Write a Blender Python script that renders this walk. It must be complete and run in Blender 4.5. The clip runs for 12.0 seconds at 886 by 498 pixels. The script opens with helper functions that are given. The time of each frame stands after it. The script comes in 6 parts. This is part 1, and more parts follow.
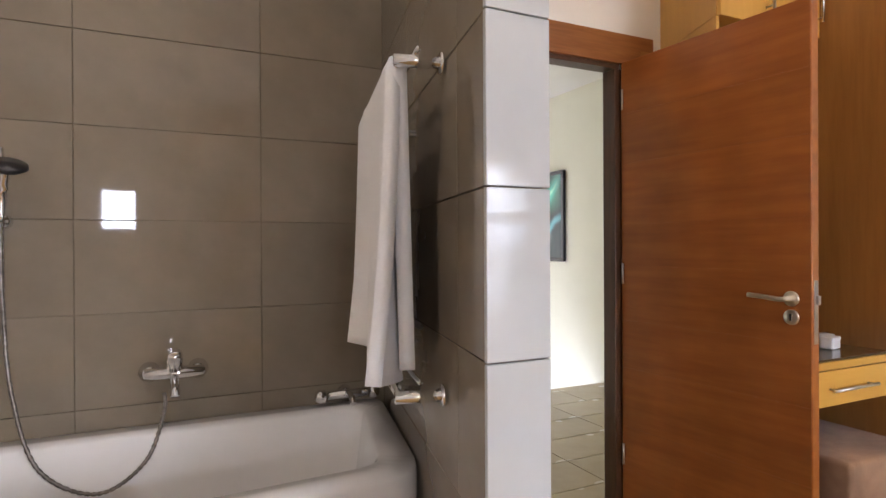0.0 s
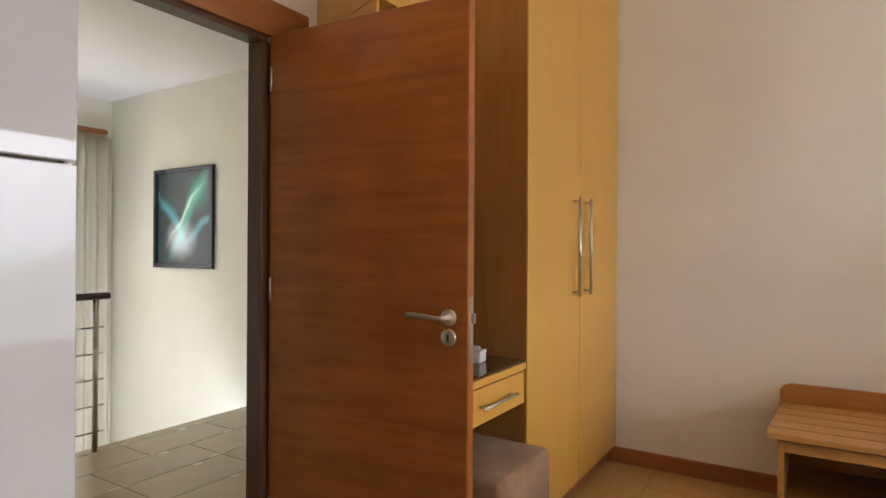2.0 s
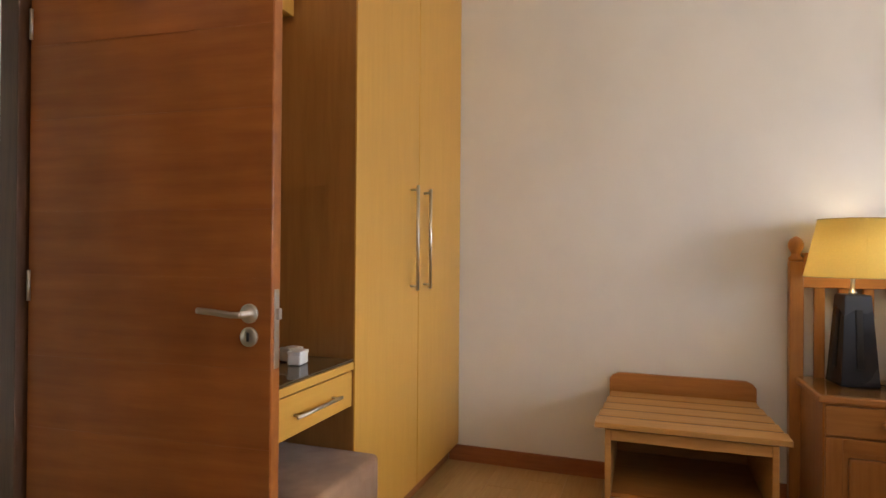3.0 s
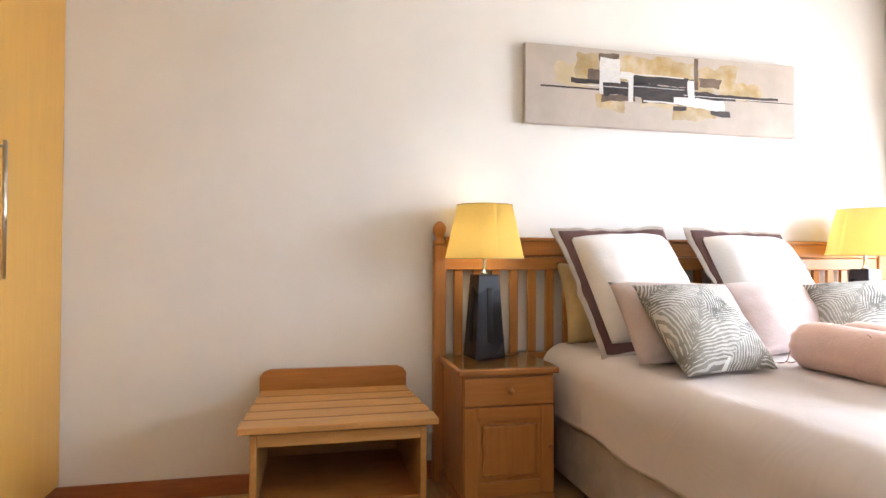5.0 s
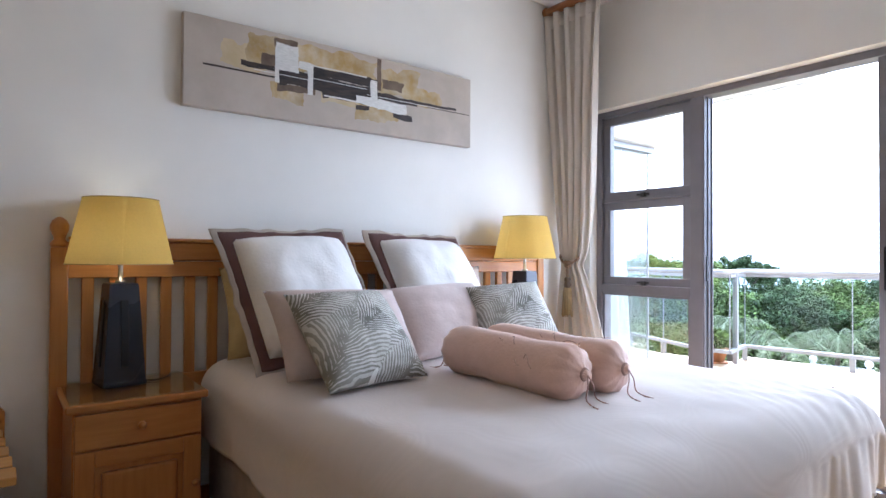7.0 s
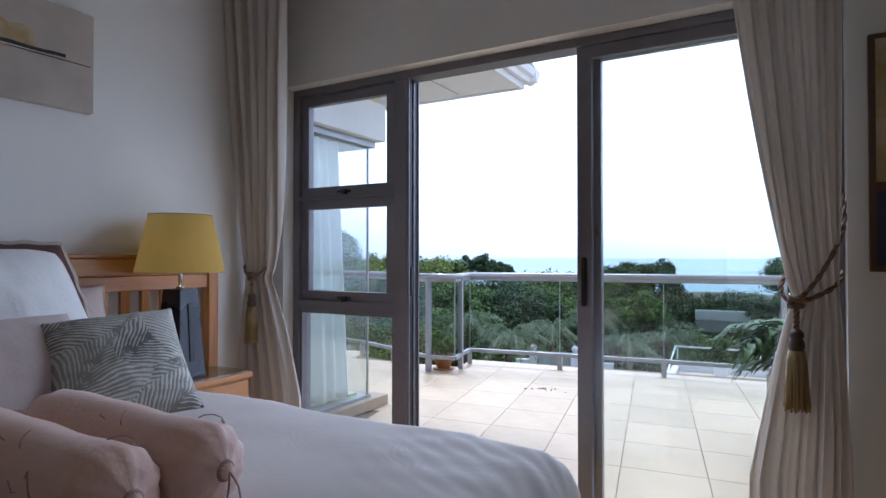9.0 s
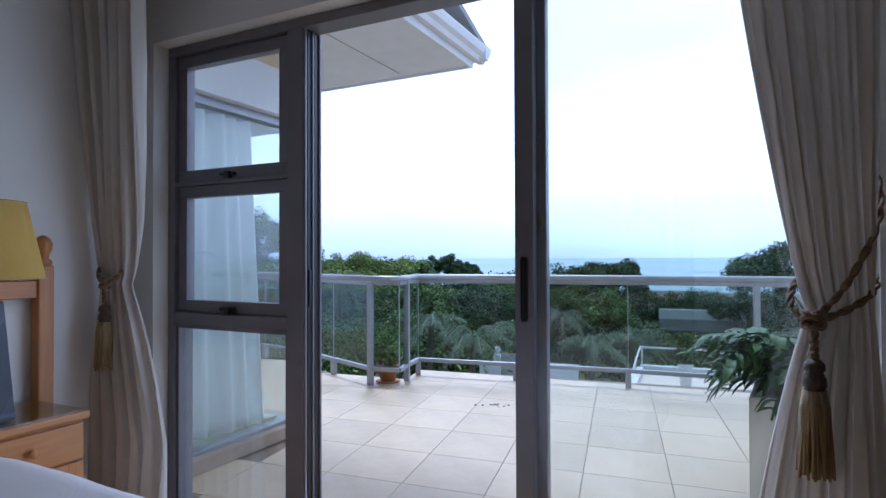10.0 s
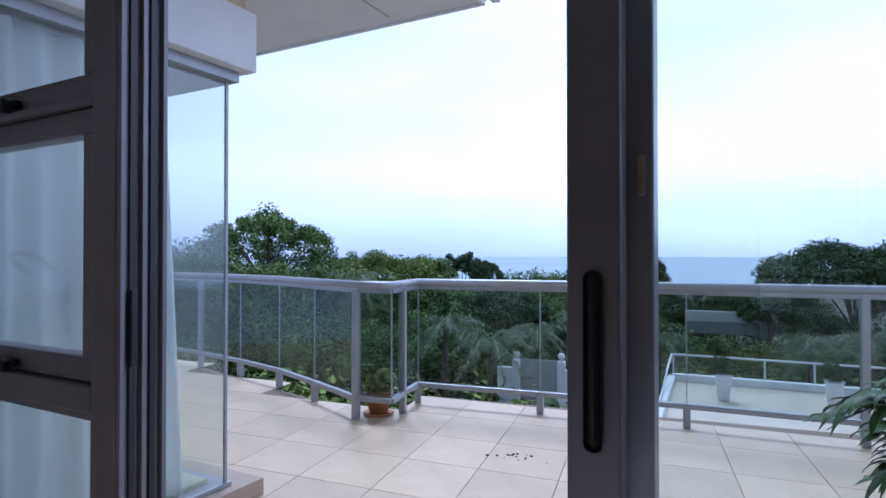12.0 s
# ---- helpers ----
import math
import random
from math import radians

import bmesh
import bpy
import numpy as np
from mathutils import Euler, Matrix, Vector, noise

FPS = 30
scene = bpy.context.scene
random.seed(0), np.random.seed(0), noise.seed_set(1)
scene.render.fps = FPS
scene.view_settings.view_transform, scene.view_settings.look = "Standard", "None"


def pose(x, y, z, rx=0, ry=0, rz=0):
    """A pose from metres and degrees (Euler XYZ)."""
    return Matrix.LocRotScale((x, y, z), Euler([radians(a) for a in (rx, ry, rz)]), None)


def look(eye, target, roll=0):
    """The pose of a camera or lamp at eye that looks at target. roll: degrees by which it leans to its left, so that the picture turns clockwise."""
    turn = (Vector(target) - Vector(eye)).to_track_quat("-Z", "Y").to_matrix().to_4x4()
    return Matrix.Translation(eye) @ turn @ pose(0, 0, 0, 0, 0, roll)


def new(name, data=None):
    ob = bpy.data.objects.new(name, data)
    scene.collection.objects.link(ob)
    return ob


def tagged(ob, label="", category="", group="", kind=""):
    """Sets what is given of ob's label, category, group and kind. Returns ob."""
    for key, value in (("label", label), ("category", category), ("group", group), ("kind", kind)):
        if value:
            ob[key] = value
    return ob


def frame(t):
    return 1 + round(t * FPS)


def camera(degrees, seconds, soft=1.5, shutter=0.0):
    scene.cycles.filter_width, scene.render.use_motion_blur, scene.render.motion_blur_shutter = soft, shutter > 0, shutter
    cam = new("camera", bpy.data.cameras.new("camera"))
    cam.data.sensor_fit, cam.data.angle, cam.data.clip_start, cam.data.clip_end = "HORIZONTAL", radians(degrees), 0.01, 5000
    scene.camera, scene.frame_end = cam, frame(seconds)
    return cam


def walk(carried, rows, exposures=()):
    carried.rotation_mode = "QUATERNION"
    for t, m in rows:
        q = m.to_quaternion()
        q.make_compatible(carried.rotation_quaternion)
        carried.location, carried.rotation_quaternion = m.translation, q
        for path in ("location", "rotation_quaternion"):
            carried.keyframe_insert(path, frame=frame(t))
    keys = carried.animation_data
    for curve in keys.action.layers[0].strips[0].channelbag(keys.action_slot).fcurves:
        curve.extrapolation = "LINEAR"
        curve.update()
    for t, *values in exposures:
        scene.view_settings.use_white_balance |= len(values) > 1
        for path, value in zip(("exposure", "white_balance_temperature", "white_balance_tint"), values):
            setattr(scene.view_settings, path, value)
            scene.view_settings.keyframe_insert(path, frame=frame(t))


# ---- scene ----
cam = camera(74.3, 12.0)
PATH = [
    (0, (0.641, 0.603, 1.214), (1.504, 2.407, 1.209), -0.3),
    (0.5, (0.765, 0.716, 1.226), (1.815, 2.418, 1.221), -0.2),
    (1, (0.858, 0.817, 1.235), (2.134, 2.356, 1.228), 0.1),
    (1.5, (0.925, 0.902, 1.248), (2.424, 2.226, 1.246), 0.2),
    (2, (1.008, 0.922, 1.244), (2.699, 1.99, 1.248), 0.3),
    (2.5, (1.124, 0.91, 1.23), (2.932, 1.764, 1.237), 0.4),
    (4.5, (1.561, 0.801, 1.112), (3.558, 0.694, 1.139), 0.3),
    (5, (1.596, 0.832, 1.106), (3.546, 0.39, 1.136), 0.3),
    (5.5, (1.596, 0.781, 1.128), (3.483, 0.118, 1.144), 0.5),
    (6, (1.628, 0.658, 1.121), (3.437, -0.195, 1.149), 0.4),
    (6.5, (1.623, 0.525, 1.129), (3.354, -0.477, 1.158), 0.4),
    (7, (1.686, 0.386, 1.137), (3.282, -0.819, 1.165), 0.3),
    (7.5, (1.778, 0.245, 1.152), (3.177, -1.184, 1.181), 0.2),
    (9.5, (1.956, -0.812, 1.206), (2.885, -2.583, 1.232), -0.1),
    (10, (2.017, -1.155, 1.199), (2.911, -2.944, 1.226), -0.2),
    (10.5, (2.091, -1.431, 1.203), (2.976, -3.224, 1.23), -0.2),
    (11, (2.209, -1.745, 1.224), (3.091, -3.54, 1.246), -0.2),
    (11.5, (2.33, -2.021, 1.212), (3.22, -3.812, 1.236), -0.1),
    (12, (2.463, -2.294, 1.218), (3.415, -4.053, 1.239), -0.0),
]
walk(cam, [(t, look(eye, target, roll)) for t, eye, target, roll in PATH],
     [(0, 3.72, 6120, 18), (2.5, 3.32, 6500, 15), (4.5, 4.05, 5950, 13), (5.5, 3.95, 5700, 12), (6.5, 3.32, 5250, 12), (7.5, 2.40, 5150, 11), (9.3, 0.92, 4950, 13), (10.5, 0.62, 4580, 13), (12, 0.40, 4730, 17)])

# ---- world and light ----
W = bpy.data.worlds.new("sky")
scene.world = W
W.use_nodes = True
_n, _l = W.node_tree.nodes, W.node_tree.links
_sky = _n.new("ShaderNodeTexSky")
_sky.sky_type = "NISHITA"
_sky.sun_disc = False
_sky.sun_elevation, _sky.sun_rotation = radians(50), radians(200)
_sky.air_density, _sky.dust_density, _sky.ozone_density = 1.0, 1.0, 1.0
_tc = _n.new("ShaderNodeTexCoord")
_sp = _n.new("ShaderNodeSeparateXYZ")     # the sky's own dark rim at the horizon is lifted out
_hi = _n.new("ShaderNodeMath")
_hi.operation = "MAXIMUM"
_hi.inputs[1].default_value = 0.09
_co = _n.new("ShaderNodeCombineXYZ")
_l.new(_tc.outputs["Generated"], _sp.inputs[0])
_l.new(_sp.outputs["Z"], _hi.inputs[0])
_l.new(_sp.outputs["X"], _co.inputs["X"])
_l.new(_sp.outputs["Y"], _co.inputs["Y"])
_l.new(_hi.outputs[0], _co.inputs["Z"])
_l.new(_co.outputs[0], _sky.inputs["Vector"])
_hsv = _n.new("ShaderNodeHueSaturation")
_hsv.inputs["Saturation"].default_value = 0.14
_mp = _n.new("ShaderNodeMapping")
_mp.inputs["Scale"].default_value = (1.0, 1.0, 5.0)
_cl = _n.new("ShaderNodeTexNoise")
_cl.inputs["Scale"].default_value = 1.6
_cl.inputs["Detail"].default_value = 5
_cr = _n.new("ShaderNodeMapRange")
_cr.inputs["From Min"].default_value, _cr.inputs["From Max"].default_value = 0.35, 0.7
_cr.inputs["To Min"].default_value, _cr.inputs["To Max"].default_value = 0.86, 1.1
_mx = _n.new("ShaderNodeVectorMath")
_mx.operation = "SCALE"
_l.new(_tc.outputs["Generated"], _mp.inputs["Vector"])
_l.new(_mp.outputs["Vector"], _cl.inputs["Vector"])
_l.new(_cl.outputs["Fac"], _cr.inputs["Value"])
_l.new(_sky.outputs["Color"], _hsv.inputs["Color"])
_l.new(_hsv.outputs["Color"], _mx.inputs[0])
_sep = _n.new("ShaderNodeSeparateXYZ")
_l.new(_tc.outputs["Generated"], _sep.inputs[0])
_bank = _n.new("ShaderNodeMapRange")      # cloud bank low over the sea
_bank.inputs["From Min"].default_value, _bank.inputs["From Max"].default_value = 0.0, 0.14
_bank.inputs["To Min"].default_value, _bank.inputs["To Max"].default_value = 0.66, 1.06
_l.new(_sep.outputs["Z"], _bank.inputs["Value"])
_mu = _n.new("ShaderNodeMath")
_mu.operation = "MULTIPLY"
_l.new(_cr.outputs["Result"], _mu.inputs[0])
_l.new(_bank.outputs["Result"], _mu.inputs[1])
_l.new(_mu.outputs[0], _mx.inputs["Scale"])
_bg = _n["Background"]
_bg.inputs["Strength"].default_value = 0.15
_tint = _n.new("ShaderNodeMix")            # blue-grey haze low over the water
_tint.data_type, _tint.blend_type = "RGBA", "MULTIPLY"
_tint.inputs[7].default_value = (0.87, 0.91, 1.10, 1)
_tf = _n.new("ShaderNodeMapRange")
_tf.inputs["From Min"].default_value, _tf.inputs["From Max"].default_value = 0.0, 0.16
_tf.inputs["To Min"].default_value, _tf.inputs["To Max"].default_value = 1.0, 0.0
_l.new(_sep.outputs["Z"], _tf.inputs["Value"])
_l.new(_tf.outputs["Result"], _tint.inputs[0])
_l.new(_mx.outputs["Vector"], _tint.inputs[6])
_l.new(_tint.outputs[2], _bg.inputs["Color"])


def lamp(name, kind, m, energy, colour=(1, 1, 1), **kw):
    d = bpy.data.lights.new(name, kind)
    d.energy, d.color = energy, colour
    if "size" in kw:
        d.shape, d.size, d.size_y = "RECTANGLE", kw["size"], kw.get("size_y", kw["size"])
    if "angle" in kw:
        d.angle = kw["angle"]
    if "radius" in kw:
        d.shadow_soft_size = kw["radius"]
    ob = new(name, d)
    ob.matrix_world = m
    return ob


lamp("sun", "SUN", look((0, 0, 30), (-6, 9, 12)), 1.5, (1.0, 0.97, 0.92), angle=radians(14))
# daylight in the window's opening, and in the landing's window
lamp("window_daylight", "AREA", look((2.85, -2.94, 1.10), (2.85, 0, 0.9)), 6.3, (0.92, 0.96, 1.0), size=2.2, size_y=2.0)
lamp("landing_daylight", "AREA", look((2.9, 6.7, 1.3), (2.9, 0, 1.0)), 1.6, (1.0, 0.95, 0.86), size=1.8, size_y=1.9)
lamp("small_window_daylight", "AREA", look((0.165, -2.94, 1.685), (0.5, 1.5, 1.2)), 1.3, (0.86, 0.93, 1.0), size=0.34, size_y=0.44)
# bedside bulbs
lamp("bulb", "POINT", pose(4.33, 0.005, 1.20), 0.20, (1.0, 0.85, 0.55), radius=0.06)
lamp("bulb", "POINT", pose(4.27, -2.20, 1.23), 0.20, (1.0, 0.85, 0.55), radius=0.06)
# warm recessed spots over the entrance
lamp("spot_bulb", "POINT", pose(1.7, 1.5, 2.90), 1.1, (1.0, 0.74, 0.45), radius=0.012)
lamp("spot_bulb", "POINT", pose(0.5, 1.55, 2.90), 1.5, (1.0, 0.88, 0.74), radius=0.012)


# ---- materials ----
def nodes(name):
    m = bpy.data.materials.new(name)
    m.use_nodes = True
    t = m.node_tree
    return m, t, t.nodes["Principled BSDF"]


def add(t, kind, **kw):
    n = t.nodes.new("ShaderNode" + kind)
    for k, v in kw.items():
        if k == "operation":
            n.operation = v
        elif k == "blend":
            n.data_type, n.blend_type = "RGBA", v
        else:
            n.inputs[k.replace("_", " ")].default_value = v
    return n


def mat(name, col, rough=0.5, col2=None, scale=8.0, detail=4, metal=0.0, bump=0.0, bscale=60.0, stretch=(1, 1, 1),
        stain=0.12, sscale=1.3, spec=0.5, rvar=0.08, coat=0.0, sheen=0.0, island=0.0, leafy=0.0):
    """A surface of two tones mixed by grain, with slow stains, fine relief and uneven gloss."""
    m, t, p = nodes(name)
    tc = add(t, "TexCoord")
    mp = add(t, "Mapping", Scale=stretch)
    t.links.new(tc.outputs["Object"], mp.inputs["Vector"])
    n1 = add(t, "TexNoise", Scale=scale, Detail=detail, Roughness=0.6)
    n2 = add(t, "TexNoise", Scale=sscale, Detail=3)
    t.links.new(mp.outputs["Vector"], n1.inputs["Vector"])
    t.links.new(tc.outputs["Object"], n2.inputs["Vector"])
    c2 = col2 or tuple(c * 0.82 for c in col)
    r1 = add(t, "MapRange", From_Min=0.35, From_Max=0.65)
    t.links.new(n1.outputs["Fac"], r1.inputs["Value"])
    mx = add(t, "Mix", blend="MIX")
    mx.inputs[6].default_value, mx.inputs[7].default_value = (*col, 1), (*c2, 1)
    t.links.new(r1.outputs["Result"], mx.inputs[0])
    r2 = add(t, "MapRange", From_Min=0.3, From_Max=0.7, To_Min=1 - stain, To_Max=1 + stain * 0.5)
    t.links.new(n2.outputs["Fac"], r2.inputs["Value"])
    val = r2.outputs["Result"]
    if island:
        oi = add(t, "ObjectInfo")
        r3 = add(t, "MapRange", To_Min=1 - island, To_Max=1 + island)
        t.links.new(oi.outputs["Random"], r3.inputs["Value"])
        mu = add(t, "Math", operation="MULTIPLY")
        t.links.new(val, mu.inputs[0])
        t.links.new(r3.outputs["Result"], mu.inputs[1])
        val = mu.outputs[0]
    if leafy:
        ge = t.nodes.new("ShaderNodeNewGeometry")
        r4 = add(t, "MapRange", To_Min=1 - leafy, To_Max=1 + leafy * 1.5)
        t.links.new(ge.outputs["Random Per Island"], r4.inputs["Value"])
        mu = add(t, "Math", operation="MULTIPLY")
        t.links.new(val, mu.inputs[0])
        t.links.new(r4.outputs["Result"], mu.inputs[1])
        val = mu.outputs[0]
    sc = add(t, "VectorMath", operation="SCALE")
    t.links.new(mx.outputs[2], sc.inputs[0])
    t.links.new(val, sc.inputs["Scale"])
    t.links.new(sc.outputs["Vector"], p.inputs["Base Color"])
    rr = add(t, "MapRange", From_Min=0.3, From_Max=0.7, To_Min=max(0.02, rough - rvar), To_Max=min(1, rough + rvar))
    t.links.new(n2.outputs["Fac"], rr.inputs["Value"])
    t.links.new(rr.outputs["Result"], p.inputs["Roughness"])
    p.inputs["Metallic"].default_value = metal
    p.inputs["Specular IOR Level"].default_value = spec
    p.inputs["Coat Weight"].default_value = coat
    p.inputs["Sheen Weight"].default_value = sheen
    if bump:
        n3 = add(t, "TexNoise", Scale=bscale, Detail=3)
        t.links.new(mp.outputs["Vector"], n3.inputs["Vector"])
        b = add(t, "Bump", Strength=bump, Distance=0.004)
        t.links.new(n3.outputs["Fac"], b.inputs["Height"])
        t.links.new(b.outputs["Normal"], p.inputs["Normal"])
    return m


def wood(name, col, col2, axis=2, rough=0.35, scale=6.0, island=0.0, figure=0.05, fscale=1.3):
    st = [9.0, 9.0, 9.0]
    st[axis] = 0.7
    return mat(name, col, rough, col2, scale=scale, detail=6, stretch=st, bump=0.12, bscale=20, stain=figure, sscale=fscale, rvar=0.0, island=island)


M = dict(
    plaster=mat("cream_plaster", (0.80, 0.775, 0.73), 0.75, (0.775, 0.75, 0.705), scale=3, bump=0.10, bscale=45, stain=0.05),
    ceiling=mat("ceiling_paint", (0.84, 0.83, 0.80), 0.8, stain=0.03, scale=3, col2=(0.82, 0.81, 0.78)),
    landing=mat("landing_plaster", (0.80, 0.78, 0.64), 0.75, (0.78, 0.76, 0.62), scale=3, bump=0.08, stain=0.05),
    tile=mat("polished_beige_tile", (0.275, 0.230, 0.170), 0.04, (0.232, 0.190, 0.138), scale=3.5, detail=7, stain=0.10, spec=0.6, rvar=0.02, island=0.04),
    tile_light=mat("polished_pale_tile", (0.59, 0.61, 0.61), 0.02, (0.55, 0.565, 0.56), scale=3.5, detail=7, stain=0.06, spec=0.36, rvar=0.008, island=0.03),
    grout=mat("brown_grout", (0.23, 0.185, 0.13), 0.85),
    floor_wood=wood("golden_laminate", (0.52, 0.33, 0.13), (0.44, 0.26, 0.09), axis=0, rough=0.3, island=0.07),
    floor_tile=mat("landing_tile", (0.47, 0.375, 0.225), 0.28, (0.42, 0.33, 0.19), scale=5, stain=0.1, island=0.05),
    deck_tile=mat("deck_tile", (0.62, 0.475, 0.315), 0.5, (0.54, 0.405, 0.26), scale=5, detail=6, stain=0.14, bump=0.1, bscale=30, island=0.09),
    kerb_tile=mat("kerb_tile", (0.40, 0.31, 0.23), 0.5, (0.34, 0.26, 0.19), scale=5, stain=0.15),
    deck_grout=mat("deck_grout", (0.24, 0.18, 0.125), 0.9),
    frame=wood("meranti_frame", (0.33, 0.13, 0.04), (0.24, 0.085, 0.025), axis=0, rough=0.35),
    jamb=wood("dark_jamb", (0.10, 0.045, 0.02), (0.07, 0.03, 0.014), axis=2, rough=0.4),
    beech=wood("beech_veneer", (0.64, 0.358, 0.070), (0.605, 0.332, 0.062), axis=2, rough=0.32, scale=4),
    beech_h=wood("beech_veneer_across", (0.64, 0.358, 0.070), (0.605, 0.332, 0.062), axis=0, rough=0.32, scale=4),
    niche=wood("darker_niche_wood", (0.36, 0.17, 0.045), (0.30, 0.135, 0.035), axis=2, rough=0.3, scale=4),
    pine=wood("honey_pine", (0.46, 0.200, 0.048), (0.38, 0.150, 0.033), axis=2, rough=0.3, scale=5),
    pine_h=wood("honey_pine_across", (0.46, 0.200, 0.048), (0.38, 0.150, 0.033), axis=1, rough=0.3, scale=5),
    slat=wood("oak_slats", (0.56, 0.295, 0.085), (0.47, 0.235, 0.062), axis=1, rough=0.38, scale=5),
    skirting=wood("stained_skirting", (0.34, 0.12, 0.04), (0.26, 0.085, 0.026), axis=1, rough=0.35),
    steel=mat("brushed_steel", (0.62, 0.60, 0.57), 0.28, (0.55, 0.53, 0.50), metal=1.0, scale=40, stain=0.05),
    chrome=mat("chrome", (0.80, 0.80, 0.80), 0.06, (0.76, 0.76, 0.76), metal=1.0, rvar=0.02, stain=0.02),
    black=mat("black_plastic", (0.02, 0.02, 0.022), 0.35),
    enamel=mat("white_enamel", (0.86, 0.84, 0.82), 0.12, (0.84, 0.82, 0.80), stain=0.03, spec=0.6, rvar=0.03),
    towel=mat("white_terry", (0.91, 0.91, 0.92), 0.95, (0.88, 0.88, 0.89), scale=180, bump=0.3, bscale=320, stain=0.05, sheen=0.3),
    suede=mat("brown_suede", (0.33, 0.20, 0.12), 0.9, (0.25, 0.14, 0.08), scale=7, stain=0.3, sscale=5, bump=0.4, bscale=200, sheen=0.12),
    alu=mat("taupe_aluminium", (0.215, 0.205, 0.225), 0.36, (0.195, 0.185, 0.205), metal=0.25, stain=0.08),
    alu_light=mat("silver_rail", (0.36, 0.365, 0.385), 0.38, (0.31, 0.315, 0.335), metal=0.4, stain=0.10),
    base_cloth=mat("bed_base_cloth", (0.62, 0.54, 0.49), 0.9, bump=0.3, bscale=150),
    white_cloth=mat("white_cotton", (0.82, 0.80, 0.78), 0.88, (0.78, 0.76, 0.74), scale=20, stain=0.04, bump=0.4, bscale=70, sheen=0.2),
    mocha=mat("mocha_cotton", (0.13, 0.06, 0.05), 0.85, (0.10, 0.045, 0.038), bump=0.3, bscale=120),
    taupe_cloth=mat("taupe_cotton", (0.50, 0.43, 0.36), 0.9, bump=0.3, bscale=120),
    blush=mat("blush_cotton", (0.58, 0.475, 0.44), 0.88, (0.54, 0.44, 0.405), scale=24, stain=0.05, bump=0.4, bscale=80, sheen=0.25),
    ochre_cloth=mat("ochre_cotton", (0.50, 0.37, 0.18), 0.9, bump=0.3, bscale=100),
    peach=mat("peach_satin", (0.76, 0.50, 0.39), 0.6, (0.70, 0.45, 0.345), scale=10, stain=0.10, bump=0.5, bscale=50, sheen=0.4),
    thread=mat("mauve_thread", (0.46, 0.28, 0.23), 0.8),
    lamp_blue=mat("midnight_lacquer", (0.018, 0.020, 0.032), 0.28, (0.014, 0.016, 0.026), spec=0.5),
    slate=mat("dark_slot", (0.006, 0.006, 0.009), 0.5),
    hose=mat("ribbed_hose", (0.30, 0.27, 0.24), 0.35, (0.16, 0.14, 0.12), metal=0.8, scale=60),
    rope=mat("tan_rope", (0.26, 0.165, 0.095), 0.8, (0.14, 0.085, 0.045), scale=50, bump=0.6, bscale=120),
    tassel=mat("gold_tassel", (0.36, 0.27, 0.12), 0.6, (0.20, 0.13, 0.06), scale=90, stretch=(1, 1, 0.05), bump=0.6, bscale=90),
    render_wall=mat("white_render", (0.74, 0.74, 0.74), 0.8, (0.70, 0.70, 0.70), scale=6, stain=0.10, bump=0.2, bscale=60),
    render_tan=mat("tan_render", (0.60, 0.47, 0.30), 0.8, (0.56, 0.43, 0.27), scale=6, stain=0.08),
    planter=mat("cream_planter", (0.62, 0.57, 0.48), 0.75, (0.58, 0.53, 0.44), scale=8, stain=0.12, bump=0.15),
    terracotta=mat("terracotta", (0.42, 0.18, 0.07), 0.7),
    soil=mat("soil", (0.05, 0.035, 0.02), 0.95),
    white_plastic=mat("white_plastic", (0.82, 0.82, 0.80), 0.3, stain=0.02),
    concrete=mat("grey_concrete", (0.38, 0.38, 0.37), 0.85, (0.31, 0.31, 0.30), scale=2, stain=0.2),
    asphalt=mat("asphalt", (0.055, 0.055, 0.055), 0.9),
    ground=mat("scrub_ground", (0.060, 0.058, 0.032), 0.95, (0.095, 0.072, 0.045), scale=0.4, stain=0.3, sscale=0.05),
    sea=mat("sea", (0.17, 0.27, 0.32), 0.5, (0.20, 0.30, 0.35), scale=0.02, stretch=(1, 5, 1), stain=0.12, sscale=0.003),
    bark=mat("bark", (0.11, 0.085, 0.06), 0.9, (0.07, 0.05, 0.035), scale=12, bump=0.6, bscale=20),
    leaf_dark=mat("dark_foliage", (0.044, 0.078, 0.034), 0.85, (0.062, 0.092, 0.034), scale=0.9, detail=5, stain=0.35, sscale=0.35, spec=0.15, leafy=0.55),
    leaf_mid=mat("mid_foliage", (0.098, 0.155, 0.046), 0.85, (0.130, 0.172, 0.052), scale=0.9, detail=5, stain=0.35, sscale=0.35, spec=0.15, leafy=0.55),
    leaf_bright=mat("bright_foliage", (0.150, 0.210, 0.052), 0.85, (0.185, 0.220, 0.06), scale=0.9, detail=5, stain=0.3, sscale=0.35, spec=0.15, leafy=0.5),
    palm_leaf=mat("palm_foliage", (0.090, 0.125, 0.060), 0.5, (0.15, 0.175, 0.095), scale=1.2, stain=0.3, spec=0.15, leafy=0.5),
    terrace=mat("terrace_tile", (0.58, 0.50, 0.39), 0.6, (0.52, 0.44, 0.34), scale=3, stain=0.12),
    pot_leaf=mat("glossy_pot_leaf", (0.034, 0.072, 0.015), 0.45, (0.055, 0.105, 0.022), spec=0.22, scale=6, stain=0.2),
)


